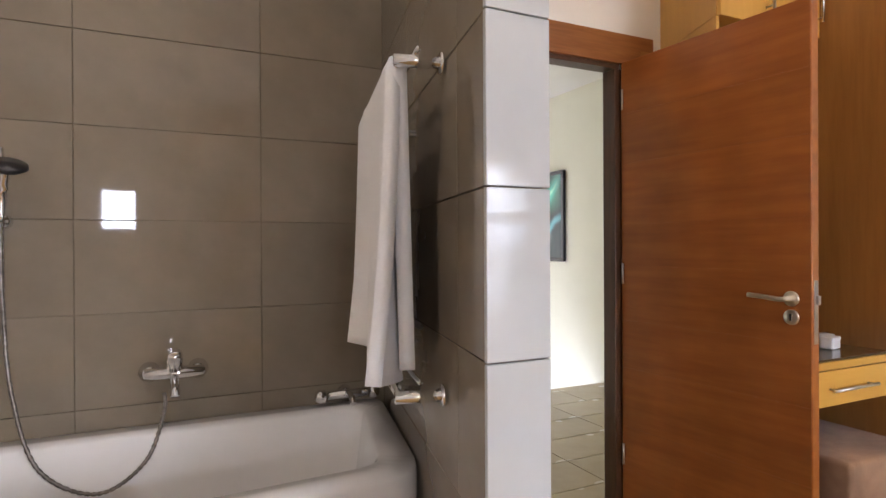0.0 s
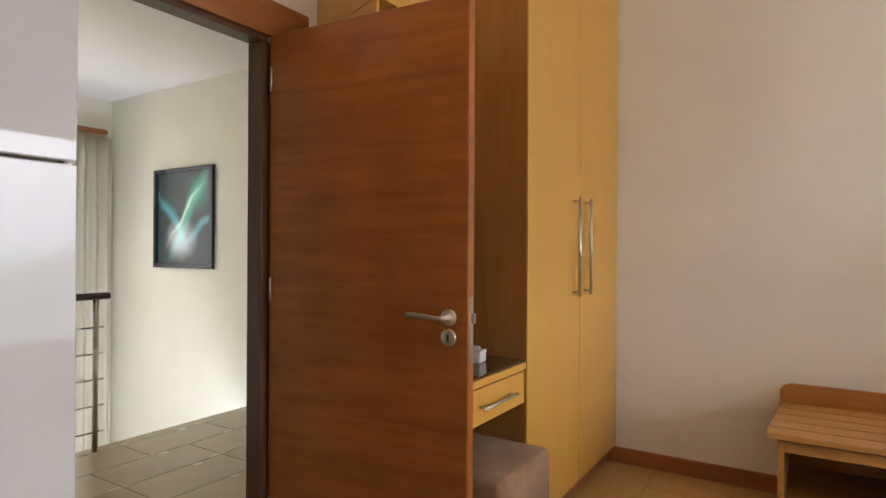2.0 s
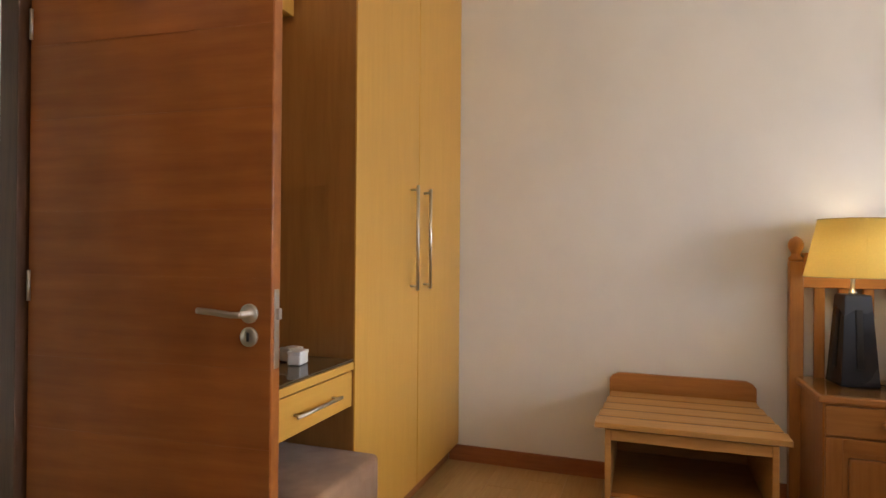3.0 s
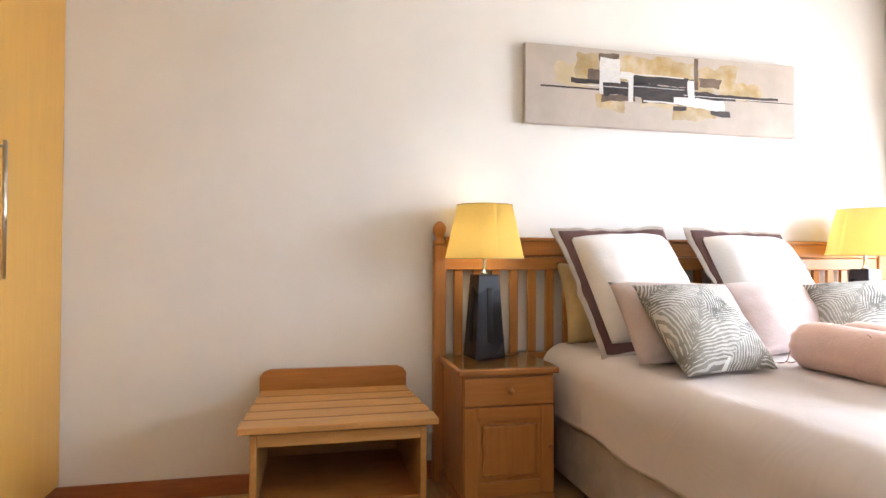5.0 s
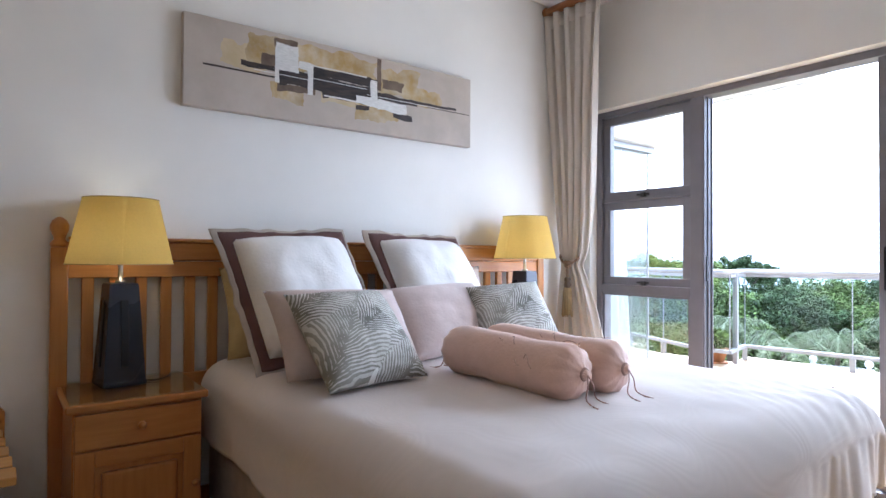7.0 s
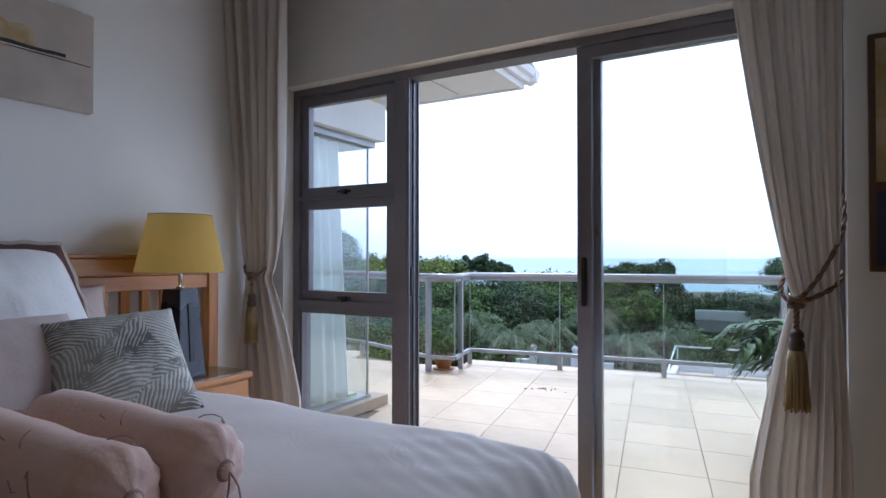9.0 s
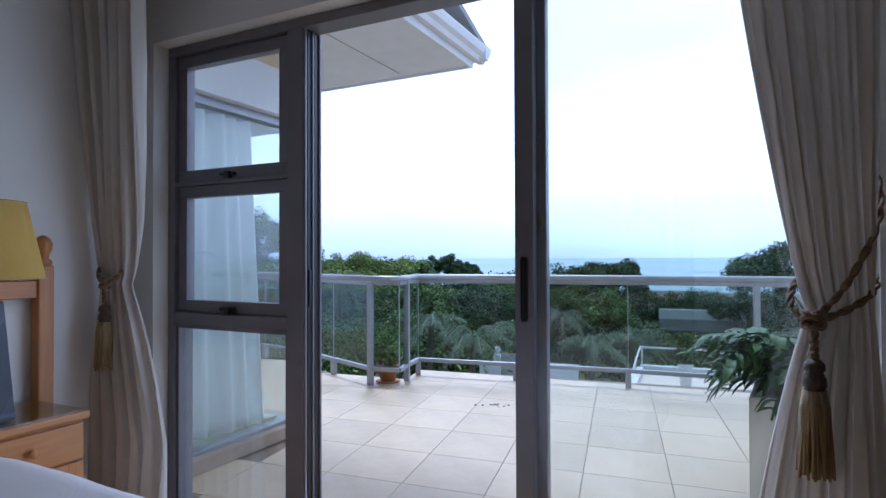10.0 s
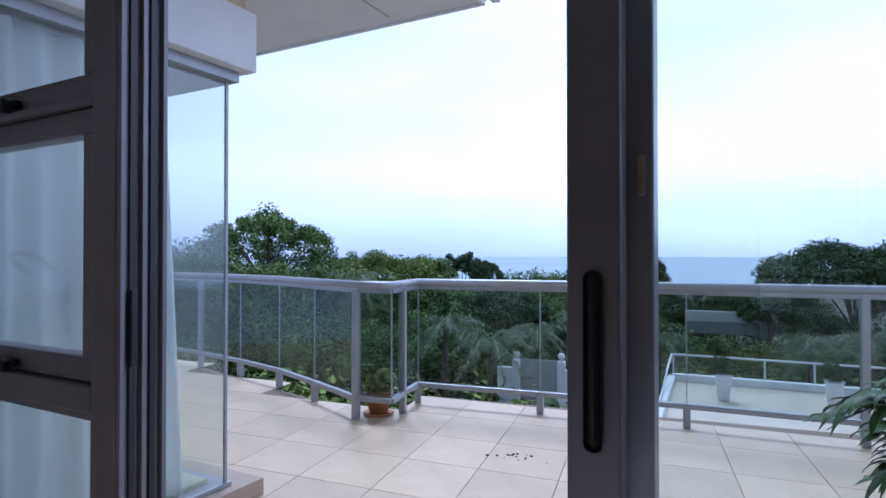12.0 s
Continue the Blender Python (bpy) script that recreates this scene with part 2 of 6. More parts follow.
def glass(name, tint=(0.97, 0.985, 0.98), rough=0.0, weight=0.06, most=0.7):
    """Thin pane: clear with a share of mirror."""
    m, t, p = nodes(name)
    t.nodes.remove(p)
    tr = add(t, "BsdfTransparent")
    tr.inputs[0].default_value = (*tint, 1)
    gl = add(t, "BsdfGlossy")
    gl.inputs["Roughness"].default_value = rough
    lw = add(t, "LayerWeight", Blend=0.12)
    mr = add(t, "MapRange", To_Min=weight, To_Max=most)
    mx = add(t, "MixShader")
    t.links.new(lw.outputs["Facing"], mr.inputs["Value"])
    t.links.new(mr.outputs["Result"], mx.inputs[0])
    t.links.new(tr.outputs[0], mx.inputs[1])
    t.links.new(gl.outputs[0], mx.inputs[2])
    t.links.new(mx.outputs[0], t.nodes["Material Output"].inputs[0])
    return m


M["pane"] = glass("window_glass", weight=0.03)
M["rail_glass"] = glass("tinted_balustrade_glass", (0.85, 0.885, 0.875), weight=0.02, most=0.16)
M["table_glass"] = glass("table_glass", (0.93, 0.96, 0.92), weight=0.10)


def cloth_light(name, col, share=0.5, rough=0.9):
    """Cloth that lets part of the light through."""
    m, t, p = nodes(name)
    tc = add(t, "TexCoord")
    n = add(t, "TexNoise", Scale=120.0, Detail=2)
    t.links.new(tc.outputs["Object"], n.inputs["Vector"])
    r = add(t, "MapRange", To_Min=0.94, To_Max=1.04)
    t.links.new(n.outputs["Fac"], r.inputs["Value"])
    sc = add(t, "VectorMath", operation="SCALE")
    sc.inputs[0].default_value = col
    t.links.new(r.outputs["Result"], sc.inputs["Scale"])
    t.links.new(sc.outputs["Vector"], p.inputs["Base Color"])
    p.inputs["Roughness"].default_value = rough
    tl = add(t, "BsdfTranslucent")
    t.links.new(sc.outputs["Vector"], tl.inputs[0])
    mx = add(t, "MixShader")
    mx.inputs[0].default_value = share
    t.links.new(p.outputs[0], mx.inputs[1])
    t.links.new(tl.outputs[0], mx.inputs[2])
    t.links.new(mx.outputs[0], t.nodes["Material Output"].inputs[0])
    return m


M["shade"] = cloth_light("yellow_lampshade", (0.88, 0.71, 0.27), 0.58)
M["sheer"] = cloth_light("white_voile", (0.90, 0.93, 0.93), 0.5)
M["landing_cloth"] = cloth_light("cream_curtain", (0.80, 0.76, 0.62), 0.45)
M["curtain"] = cloth_light("oatmeal_linen", (0.74, 0.68, 0.61), 0.42)


def frond_print():
    """White cotton printed with grey palm fronds."""
    m, t, p = nodes("palm_print_cotton")
    tc = add(t, "TexCoord")
    def mth(op, a, b=None, c=None):
        n = add(t, "Math", operation=op)
        for i, v in enumerate((a, b, c)):
            if v is None:
                continue
            if isinstance(v, (int, float)):
                n.inputs[i].default_value = v
            else:
                t.links.new(v, n.inputs[i])
        return n.outputs[0]
    n = add(t, "TexNoise", Scale=9.0, Detail=2)
    t.links.new(tc.outputs["Object"], n.inputs["Vector"])
    bend = add(t, "VectorMath", operation="MULTIPLY_ADD")
    t.links.new(n.outputs["Color"], bend.inputs[0])
    bend.inputs[1].default_value = (0.035, 0.035, 0.035)
    t.links.new(tc.outputs["Object"], bend.inputs[2])
    base, col = (0.80, 0.79, 0.76, 1), None
    nf = add(t, "TexNoise", Scale=38.0, Detail=3)
    t.links.new(tc.outputs["Object"], nf.inputs["Vector"])
    ragged = mth("MULTIPLY", mth("SUBTRACT", nf.outputs["Fac"], 0.5), 3.2)
    grain = mth("ADD", mth("MULTIPLY", n.outputs["Fac"], 0.9), 0.35)
    for x, z, ang, length, w, ink in ((-0.27, 0.02, 14, 0.46, 0.12, (0.34, 0.325, 0.28, 1)), (0.28, 0.06, 158, 0.40, 0.11, (0.34, 0.325, 0.28, 1)), (0.06, -0.28, 84, 0.40, 0.11, (0.20, 0.19, 0.155, 1)),
                                      (0.28, -0.20, 132, 0.46, 0.13, (0.16, 0.15, 0.125, 1)), (-0.27, -0.25, 52, 0.62, 0.15, (0.22, 0.21, 0.175, 1)), (-0.02, -0.02, 30, 0.34, 0.10, (0.13, 0.125, 0.105, 1)),
                                      (-0.04, -0.28, 30, 0.34, 0.09, (0.17, 0.16, 0.13, 1)), (-0.27, 0.10, 24, 0.34, 0.10, (0.15, 0.14, 0.115, 1)), (0.26, -0.06, 112, 0.34, 0.10, (0.24, 0.23, 0.19, 1))):
        mp = t.nodes.new("ShaderNodeMapping")
        mp.vector_type = "TEXTURE"
        mp.inputs["Location"].default_value = (x + 0.02, 0, z + 0.02)
        mp.inputs["Rotation"].default_value = (0, radians(-ang), 0)
        t.links.new(bend.outputs[0], mp.inputs["Vector"])
        sp = t.nodes.new("ShaderNodeSeparateXYZ")
        t.links.new(mp.outputs["Vector"], sp.inputs[0])
        a = mth("DIVIDE", sp.outputs["X"], length)
        b = mth("ABSOLUTE", sp.outputs["Z"])
        env = mth("MULTIPLY", mth("SQRT", mth("MAXIMUM", mth("MULTIPLY", a, mth("SUBTRACT", 1.05, a)), 0.0)), 2 * w)
        within = mth("GREATER_THAN", env, b)
        curl = mth("SUBTRACT", mth("MULTIPLY", b, 1.5), mth("MULTIPLY", mth("MULTIPLY", b, b), 3.2))
        st = mth("SINE", mth("MULTIPLY", mth("SUBTRACT", sp.outputs["X"], curl), 330.0))
        leaf = mth("GREATER_THAN", mth("ADD", st, ragged), mth("SUBTRACT", mth("MULTIPLY", mth("DIVIDE", b, w), 1.25), 0.86))
        f = mth("MULTIPLY", within, mth("MAXIMUM", leaf, mth("LESS_THAN", b, 0.0025)))
        clear = add(t, "Mix", blend="MIX")
        t.links.new(mth("MULTIPLY", within, 0.9), clear.inputs[0])
        clear.inputs[6].default_value, clear.inputs[7].default_value = base, (0.60, 0.59, 0.55, 1)
        if col is not None:
            t.links.new(col, clear.inputs[6])
        over = add(t, "Mix", blend="MIX")
        t.links.new(mth("MULTIPLY", f, grain), over.inputs[0])
        t.links.new(clear.outputs[2], over.inputs[6])
        over.inputs[7].default_value = ink
        col = over.outputs[2]
    t.links.new(col, p.inputs["Base Color"])
    p.inputs["Roughness"].default_value = 0.85
    n2 = add(t, "TexNoise", Scale=90.0)
    t.links.new(tc.outputs["Object"], n2.inputs["Vector"])
    bp = add(t, "Bump", Strength=0.3, Distance=0.003)
    t.links.new(n2.outputs["Fac"], bp.inputs["Height"])
    t.links.new(bp.outputs["Normal"], p.inputs["Normal"])
    return m


M["palm_print"] = frond_print()


def embossed(name, col):
    """Woven cotton with an embossed pattern of curling waves."""
    m, t, p = nodes(name)
    tc = add(t, "TexCoord")
    n0 = add(t, "TexNoise", Scale=3.6, Detail=0.6, Distortion=0.6)
    t.links.new(tc.outputs["Object"], n0.inputs["Vector"])
    con = add(t, "Math", operation="MULTIPLY")
    con.inputs[1].default_value = 95.0
    t.links.new(n0.outputs["Fac"], con.inputs[0])
    wv = add(t, "Math", operation="SINE")
    t.links.new(con.outputs[0], wv.inputs[0])
    n1 = add(t, "TexNoise", Scale=160.0, Detail=2)
    t.links.new(tc.outputs["Object"], n1.inputs["Vector"])
    r = add(t, "MapRange", From_Min=-1.0, To_Min=0.988, To_Max=1.006)
    t.links.new(wv.outputs[0], r.inputs["Value"])
    sc = add(t, "VectorMath", operation="SCALE")
    sc.inputs[0].default_value = col
    t.links.new(r.outputs["Result"], sc.inputs["Scale"])
    t.links.new(sc.outputs["Vector"], p.inputs["Base Color"])
    p.inputs["Roughness"].default_value = 0.85
    p.inputs["Sheen Weight"].default_value = 0.2
    ad = add(t, "Math", operation="MULTIPLY_ADD")
    t.links.new(n1.outputs["Fac"], ad.inputs[0])
    ad.inputs[1].default_value = 0.35
    t.links.new(wv.outputs[0], ad.inputs[2])
    bp = add(t, "Bump", Strength=0.04, Distance=0.003)
    t.links.new(ad.outputs[0], bp.inputs["Height"])
    t.links.new(bp.outputs["Normal"], p.inputs["Normal"])
    return m


M["duvet"] = embossed("embossed_pink_cotton", (0.66, 0.585, 0.545))


# ---- building blocks ----
def mesh_of(bm, material, name, smooth=False):
    me = bpy.data.meshes.new(name)
    bm.normal_update()
    bm.to_mesh(me)
    bm.free()
    me.materials.append(M[material] if isinstance(material, str) else material)
    if smooth:
        me.polygons.foreach_set("use_smooth", [True] * len(me.polygons))
    return me


def part(name, bm, material, parent=None, label="", smooth=False, at=None):
    ob = new(name, mesh_of(bm, material, name, smooth))
    if parent is not None:
        ob.parent = parent
    if at is not None:
        ob.matrix_basis = at
    if label:
        tagged(ob, label)
    return ob


def thing(name, m, label, category, group="", kind=""):
    ob = new(name)
    ob.matrix_basis = m
    ob.empty_display_size = 0.1
    return tagged(ob, label, category, group, kind)


def box(x0, x1, y0, y1, z0, z1, bevel=0.0, seg=2, bm=None):
    bm2 = bmesh.new()
    bmesh.ops.create_cube(bm2, size=1)
    for v in bm2.verts:
        v.co = Vector((x0 + (v.co.x + 0.5) * (x1 - x0), y0 + (v.co.y + 0.5) * (y1 - y0), z0 + (v.co.z + 0.5) * (z1 - z0)))
    if bevel:
        bmesh.ops.bevel(bm2, geom=bm2.edges[:], offset=bevel, segments=seg, affect="EDGES", profile=0.5)
    if bm is None:
        return bm2
    return merge(bm, bm2)


def merge(bm, other):
    me = bpy.data.meshes.new("tmp")
    other.to_mesh(me)
    other.free()
    bm.from_mesh(me)
    bpy.data.meshes.remove(me)
    return bm


def lathe(profile, seg=24, m=None):
    """Turned shape from (radius, height) pairs."""
    bm = bmesh.new()
    rings = []
    for r, z in profile:
        rings.append([bm.verts.new((r * math.cos(2 * math.pi * i / seg), r * math.sin(2 * math.pi * i / seg), z)) for i in range(seg)])
    for a, b in zip(rings, rings[1:]):
        for i in range(seg):
            bm.faces.new((a[i], a[(i + 1) % seg], b[(i + 1) % seg], b[i]))
    if profile[0][0] > 1e-4:
        bm.faces.new(rings[0][::-1])
    if profile[-1][0] > 1e-4:
        bm.faces.new(rings[-1])
    if m is not None:
        bm.transform(m)
    return bm


def tube(points, r, seg=10, cap=True):
    """Round bar swept along points; r is one radius or one for each point."""
    bm = bmesh.new()
    pts = [Vector(p) for p in points]
    rs = r if isinstance(r, (list, tuple)) else [r] * len(pts)
    rings, up = [], Vector((0, 0, 1))
    for i, p in enumerate(pts):
        d = (pts[min(i + 1, len(pts) - 1)] - pts[max(i - 1, 0)]).normalized()
        ref = up if abs(d.dot(up)) < 0.95 else Vector((1, 0, 0))
        u = d.cross(ref).normalized()
        v = d.cross(u).normalized()
        rings.append([bm.verts.new(p + rs[i] * (math.cos(2 * math.pi * k / seg) * u + math.sin(2 * math.pi * k / seg) * v)) for k in range(seg)])
    for a, b in zip(rings, rings[1:]):
        for k in range(seg):
            bm.faces.new((a[k], a[(k + 1) % seg], b[(k + 1) % seg], b[k]))
    if cap:
        bm.faces.new(rings[0][::-1])
        bm.faces.new(rings[-1])
    bmesh.ops.recalc_face_normals(bm, faces=bm.faces[:])
    return bm


def arc(points, n=8):
    """Smooth run of points through the given ones (Catmull-Rom)."""
    p = [Vector(q) for q in points]
    p = [p[0]] + p + [p[-1]]
    out = []
    for i in range(1, len(p) - 2):
        for k in range(n):
            s = k / n
            out.append(0.5 * ((2 * p[i]) + (p[i + 1] - p[i - 1]) * s + (2 * p[i - 1] - 5 * p[i] + 4 * p[i + 1] - p[i + 2]) * s * s
                              + (3 * p[i] - p[i - 1] - 3 * p[i + 1] + p[i + 2]) * s ** 3))
    return out + [p[-2]]


def sheet(nu, nv, f, thick=0.0):
    """Grid surface f(u, v) for u, v from 0 to 1; thick gives it a back."""
    bm = bmesh.new()
    g = [[bm.verts.new(f(i / nu, j / nv)) for j in range(nv + 1)] for i in range(nu + 1)]
    for i in range(nu):
        for j in range(nv):
            bm.faces.new((g[i][j], g[i + 1][j], g[i + 1][j + 1], g[i][j + 1]))
    if thick:
        bm.normal_update()
        k = [[bm.verts.new(v.co - v.normal * thick) for v in row] for row in g]
        for i in range(nu):
            for j in range(nv):
                bm.faces.new((k[i][j + 1], k[i + 1][j + 1], k[i + 1][j], k[i][j]))
        for i in range(nu):
            bm.faces.new((g[i + 1][0], g[i][0], k[i][0], k[i + 1][0]))
            bm.faces.new((g[i][nv], g[i + 1][nv], k[i + 1][nv], k[i][nv]))
        for j in range(nv):
            bm.faces.new((g[0][j], g[0][j + 1], k[0][j + 1], k[0][j]))
            bm.faces.new((g[nu][j + 1], g[nu][j], k[nu][j], k[nu][j + 1]))
    return bm


def setting(name, bm, material, label, category):
    return tagged(part(name, bm, material), label, category, kind="structure")


# ---- the large structure ----
CEIL = 2.95
BW, WW, DW, TW = 4.49, -2.91, 2.63, 2.80      # bed wall, window wall, door wall, tub wall
WX, RX = 4.34, 1.70                            # window opening, east and west ends
HEAD = 2.16

setting("floor", box(-1.4, BW + 0.2, -3.02, 2.75, -0.15, -0.012), "grout", "golden wood laminate bedroom floor", "floor")
setting("ceiling", box(-1.4, BW + 0.2, -3.2, 3.0, CEIL, CEIL + 0.12), "ceiling", "white painted bedroom ceiling with a plain cornice", "ceiling")
setting("wall_east", box(BW, BW + 0.2, -3.2, 2.9, -0.15, CEIL), "plaster", "cream plastered wall behind the bed", "wall")
w = box(WX, BW, -3.095, WW, -0.15, CEIL)
box(0.37, RX, -3.095, WW, -0.15, CEIL, bm=w)
box(-1.4, -0.04, -3.095, WW, -0.15, CEIL, bm=w)
box(-0.04, 0.37, -3.095, WW, -0.15, 1.43, bm=w)
box(-0.04, 0.37, -3.095, WW, 1.94, CEIL, bm=w)
box(RX, WX, -3.095, WW, HEAD, CEIL, bm=w)
setting("wall_south", w, "plaster", "cream plastered wall round the sliding door", "wall")
setting("wall_west", box(-1.55, -1.4, -3.2, 3.0, -0.15, CEIL), "plaster", "plain cream wall", "wall")
w = box(1.45, 1.60, DW, DW + 0.07, 0, CEIL)
box(1.60, 2.49, DW, DW + 0.07, 2.05, CEIL, bm=w)
box(2.49, BW, DW, DW + 0.07, 0, CEIL, bm=w)
setting("wall_north", w, "plaster", "cream plastered wall with the bedroom doorway", "wall")
setting("wall_tub", box(-1.4, 1.62, TW + 0.012, TW + 0.15, 0, CEIL), "grout", "tiled wall behind the bath", "wall")
SPLAY = 12.1
PM = pose(1.141, 1.476, 0, 0, 0, -SPLAY)      # the pier's near west edge; local y runs along the pier
pm = bmesh.new()
ring = [(1.155, 1.488), (1.264, 1.488), (1.545, TW + 0.01), (1.441, TW + 0.01)]
lo = [pm.verts.new((x, y, 0)) for x, y in ring]
hi = [pm.verts.new((x, y, CEIL)) for x, y in ring]
pm.faces.new(lo[::-1]); pm.faces.new(hi)
for i in range(4):
    pm.faces.new((lo[i], lo[(i + 1) % 4], hi[(i + 1) % 4], hi[i]))
setting("pier", pm, "grout", "tiled splayed pier wall at the end of the bath", "wall")
# cornice
cor = box(BW - 0.06, BW, WW, DW, CEIL - 0.07, CEIL, 0.02)
box(-1.4, BW - 0.06, WW, WW + 0.06, CEIL - 0.07, CEIL, 0.02, bm=cor)
setting("cornice", cor, "ceiling", "white plaster cornice below the ceiling", "trim")
# skirting
setting("baseboard", box(BW - 0.018, BW, -2.9, 1.955, 0, 0.09, 0.004), "skirting", "reddish stained timber skirting board", "baseboard")

# landing beyond the door
setting("landing_floor", box(0.9, 4.26, DW, 4.70, -0.2, -0.008), "grout", "beige tiled landing floor", "floor")
setting("landing_wall_east", box(4.26, 4.4, DW + 0.07, 7.1, -2.5, 2.75), "landing", "pale cream wall of the stairwell", "wall")
setting("landing_wall_north", box(0.9, 4.26, 7.0, 7.12, -2.5, 2.75), "landing", "pale cream end wall of the stairwell", "wall")
setting("landing_wall_west", box(0.78, 0.9, 2.95, 7.1, -2.5, 2.75), "landing", "pale cream wall of the landing", "wall")
setting("landing_ceiling", box(0.78, 4.4, DW + 0.07, 7.12, 2.75, 2.85), "ceiling", "white landing ceiling", "ceiling")
setting("stair_floor", box(0.9, 4.26, 4.70, 7.0, -2.6, -2.5), "floor_tile", "floor at the foot of the stairwell", "floor")


# ---- door ----
dr = thing("door_1", pose(2.487, 2.612, 0, 0, 0, -85.5), "open reddish-brown wooden door with a steel lever handle", "door", kind="structure")
# local x runs from the hinge to the free edge, local -y faces the bath
LEAFW, LEAFT = 0.81, 0.042
part("leaf", box(0, LEAFW, 0, LEAFT, 0.008, 2.032, 0.003), wood("mahogany_leaf", (0.39, 0.132, 0.028), (0.29, 0.088, 0.018), axis=0, rough=0.28, scale=2.6), dr, "reddish veneered flush leaf")
leafmat = wood("mahogany_board", (0.39, 0.132, 0.028), (0.30, 0.092, 0.019), axis=0, rough=0.3, scale=2.6, island=0.12, figure=0.24, fscale=3.2)
z0 = 0.012
for hgt in (0.22, 0.19, 0.26, 0.21, 0.24, 0.18, 0.27, 0.22, 0.226):
    part("veneer_board", box(0.003, LEAFW - 0.003, -0.0012, 0.0005, z0, z0 + hgt - 0.0035), leafmat, dr)
    z0 += hgt
lk = part("lock_plate", box(LEAFW, LEAFW + 0.003, 0.010, 0.032, 0.89, 1.10, 0.001), "steel", dr, "steel lock plate in the edge")
part("latch", box(LEAFW + 0.003, LEAFW + 0.014, 0.014, 0.028, 1.02, 1.05, 0.002), "steel", lk)
for sgn, y0 in ((-1, 0.0), (1, LEAFT)):
    hd = part("handle", lathe([(0, 0), (0.026, 0), (0.026, 0.006), (0.022, 0.009), (0.009, 0.010), (0.009, 0.045), (0, 0.046)], 24, pose(LEAFW - 0.065, y0, 1.036, 90 * -sgn)), "steel", dr, "brushed steel lever handle", True)
    part("lever", tube(arc([(LEAFW - 0.065, y0 + sgn * 0.045, 1.036), (LEAFW - 0.09, y0 + sgn * 0.052, 1.036), (LEAFW - 0.13, y0 + sgn * 0.05, 1.040), (LEAFW - 0.19, y0 + sgn * 0.048, 1.044)], 5), 0.0085), "steel", hd, "", True)
    kh = part("escutcheon", lathe([(0, 0), (0.026, 0), (0.026, 0.006), (0.023, 0.009), (0, 0.009)], 24, pose(LEAFW - 0.065, y0, 0.974, 90 * -sgn)), "steel", dr, "round steel keyhole cover", True)
    part("keyhole", box(LEAFW - 0.069, LEAFW - 0.061, min(y0 + sgn * 0.008, y0 + sgn * 0.0105), max(y0 + sgn * 0.008, y0 + sgn * 0.0105), 0.962, 0.986, 0.001), "black", kh)
df = thing("door_frame", pose(0, 0, 0), "reddish timber frame round the open doorway", "door frame", kind="structure")
part("head_architrave", box(1.52, 2.680, DW - 0.02, DW, 2.03, 2.165, 0.004), "frame", df)
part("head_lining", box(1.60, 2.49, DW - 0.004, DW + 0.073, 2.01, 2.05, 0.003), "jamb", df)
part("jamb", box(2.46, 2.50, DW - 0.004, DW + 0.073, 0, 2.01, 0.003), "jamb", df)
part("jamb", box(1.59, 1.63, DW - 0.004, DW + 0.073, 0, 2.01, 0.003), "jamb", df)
part("side_architrave", box(2.50, 2.680, DW - 0.018, DW, 0, 2.03, 0.004), "frame", df)
part("side_architrave", box(1.52, 1.60, DW - 0.018, DW, 0, 2.03, 0.004), "frame", df)
for hz in (0.25, 1.05, 1.82):
    part("hinge", lathe([(0, 0), (0.005, 0), (0.005, 0.09), (0, 0.09)], 10, pose(2.478, 2.598, hz)), "steel", df, "", True)


# ---- wardrobe and dressing niche ----
def bar_handle(parent, a, b, r=0.007, stand=0.035, out=(0, -1, 0)):
    """Bar handle on two stand-offs."""
    a, b, o = Vector(a), Vector(b), Vector(out)
    d = (b - a).normalized()
    h = part("handle", tube([a + o * stand - d * 0.02, b + o * stand + d * 0.02], r), "steel", parent, "brushed steel bar handle", True)
    for p in (a, b):
        part("stand_off", tube([p, p + o * stand], r * 0.7, 8), "steel", h, "", True)
    return h


FY = 1.90
wd = thing("wardrobe", pose(0, 0, 0), "tall two-door beech wardrobe with long steel bar handles", "wardrobe")
part("carcass", box(3.205, BW - 0.003, FY + 0.022, DW - 0.003, 0.09, 2.86, 0.002), "beech", wd)
part("plinth", box(3.205, BW - 0.003, FY + 0.06, DW - 0.003, 0.0, 0.09), "skirting", wd, "recessed brown plinth")
for i, (a, b, hx) in enumerate(((3.207, 3.832, 3.735), (3.837, BW - 0.006, 3.90))):
    d = part("door", box(a, b, FY, FY + 0.020, 0.10, 2.86, 0.002), "beech", wd)
    bar_handle(d, (hx, FY, 1.045), (hx, FY, 1.485), 0.008)
ng = thing("dressing_niche", pose(0, 0, 0), "beech dressing niche with a dark glazed counter and one drawer", "dressing table")
# gable and back panel are a darker brown than the beech fronts
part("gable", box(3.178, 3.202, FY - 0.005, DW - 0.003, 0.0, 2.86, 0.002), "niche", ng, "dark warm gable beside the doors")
part("edge_strip", box(3.176, 3.204, FY - 0.012, FY - 0.005, 0.0, 2.86, 0.001), "beech", ng)
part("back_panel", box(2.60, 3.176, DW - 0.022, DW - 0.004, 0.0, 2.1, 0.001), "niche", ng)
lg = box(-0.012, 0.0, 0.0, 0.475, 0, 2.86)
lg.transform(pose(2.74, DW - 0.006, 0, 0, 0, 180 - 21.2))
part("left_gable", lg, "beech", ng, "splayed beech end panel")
part("counter", box(2.585, 3.176, FY - 0.008, DW - 0.024, 0.768, 0.796, 0.003), "beech_h", ng)
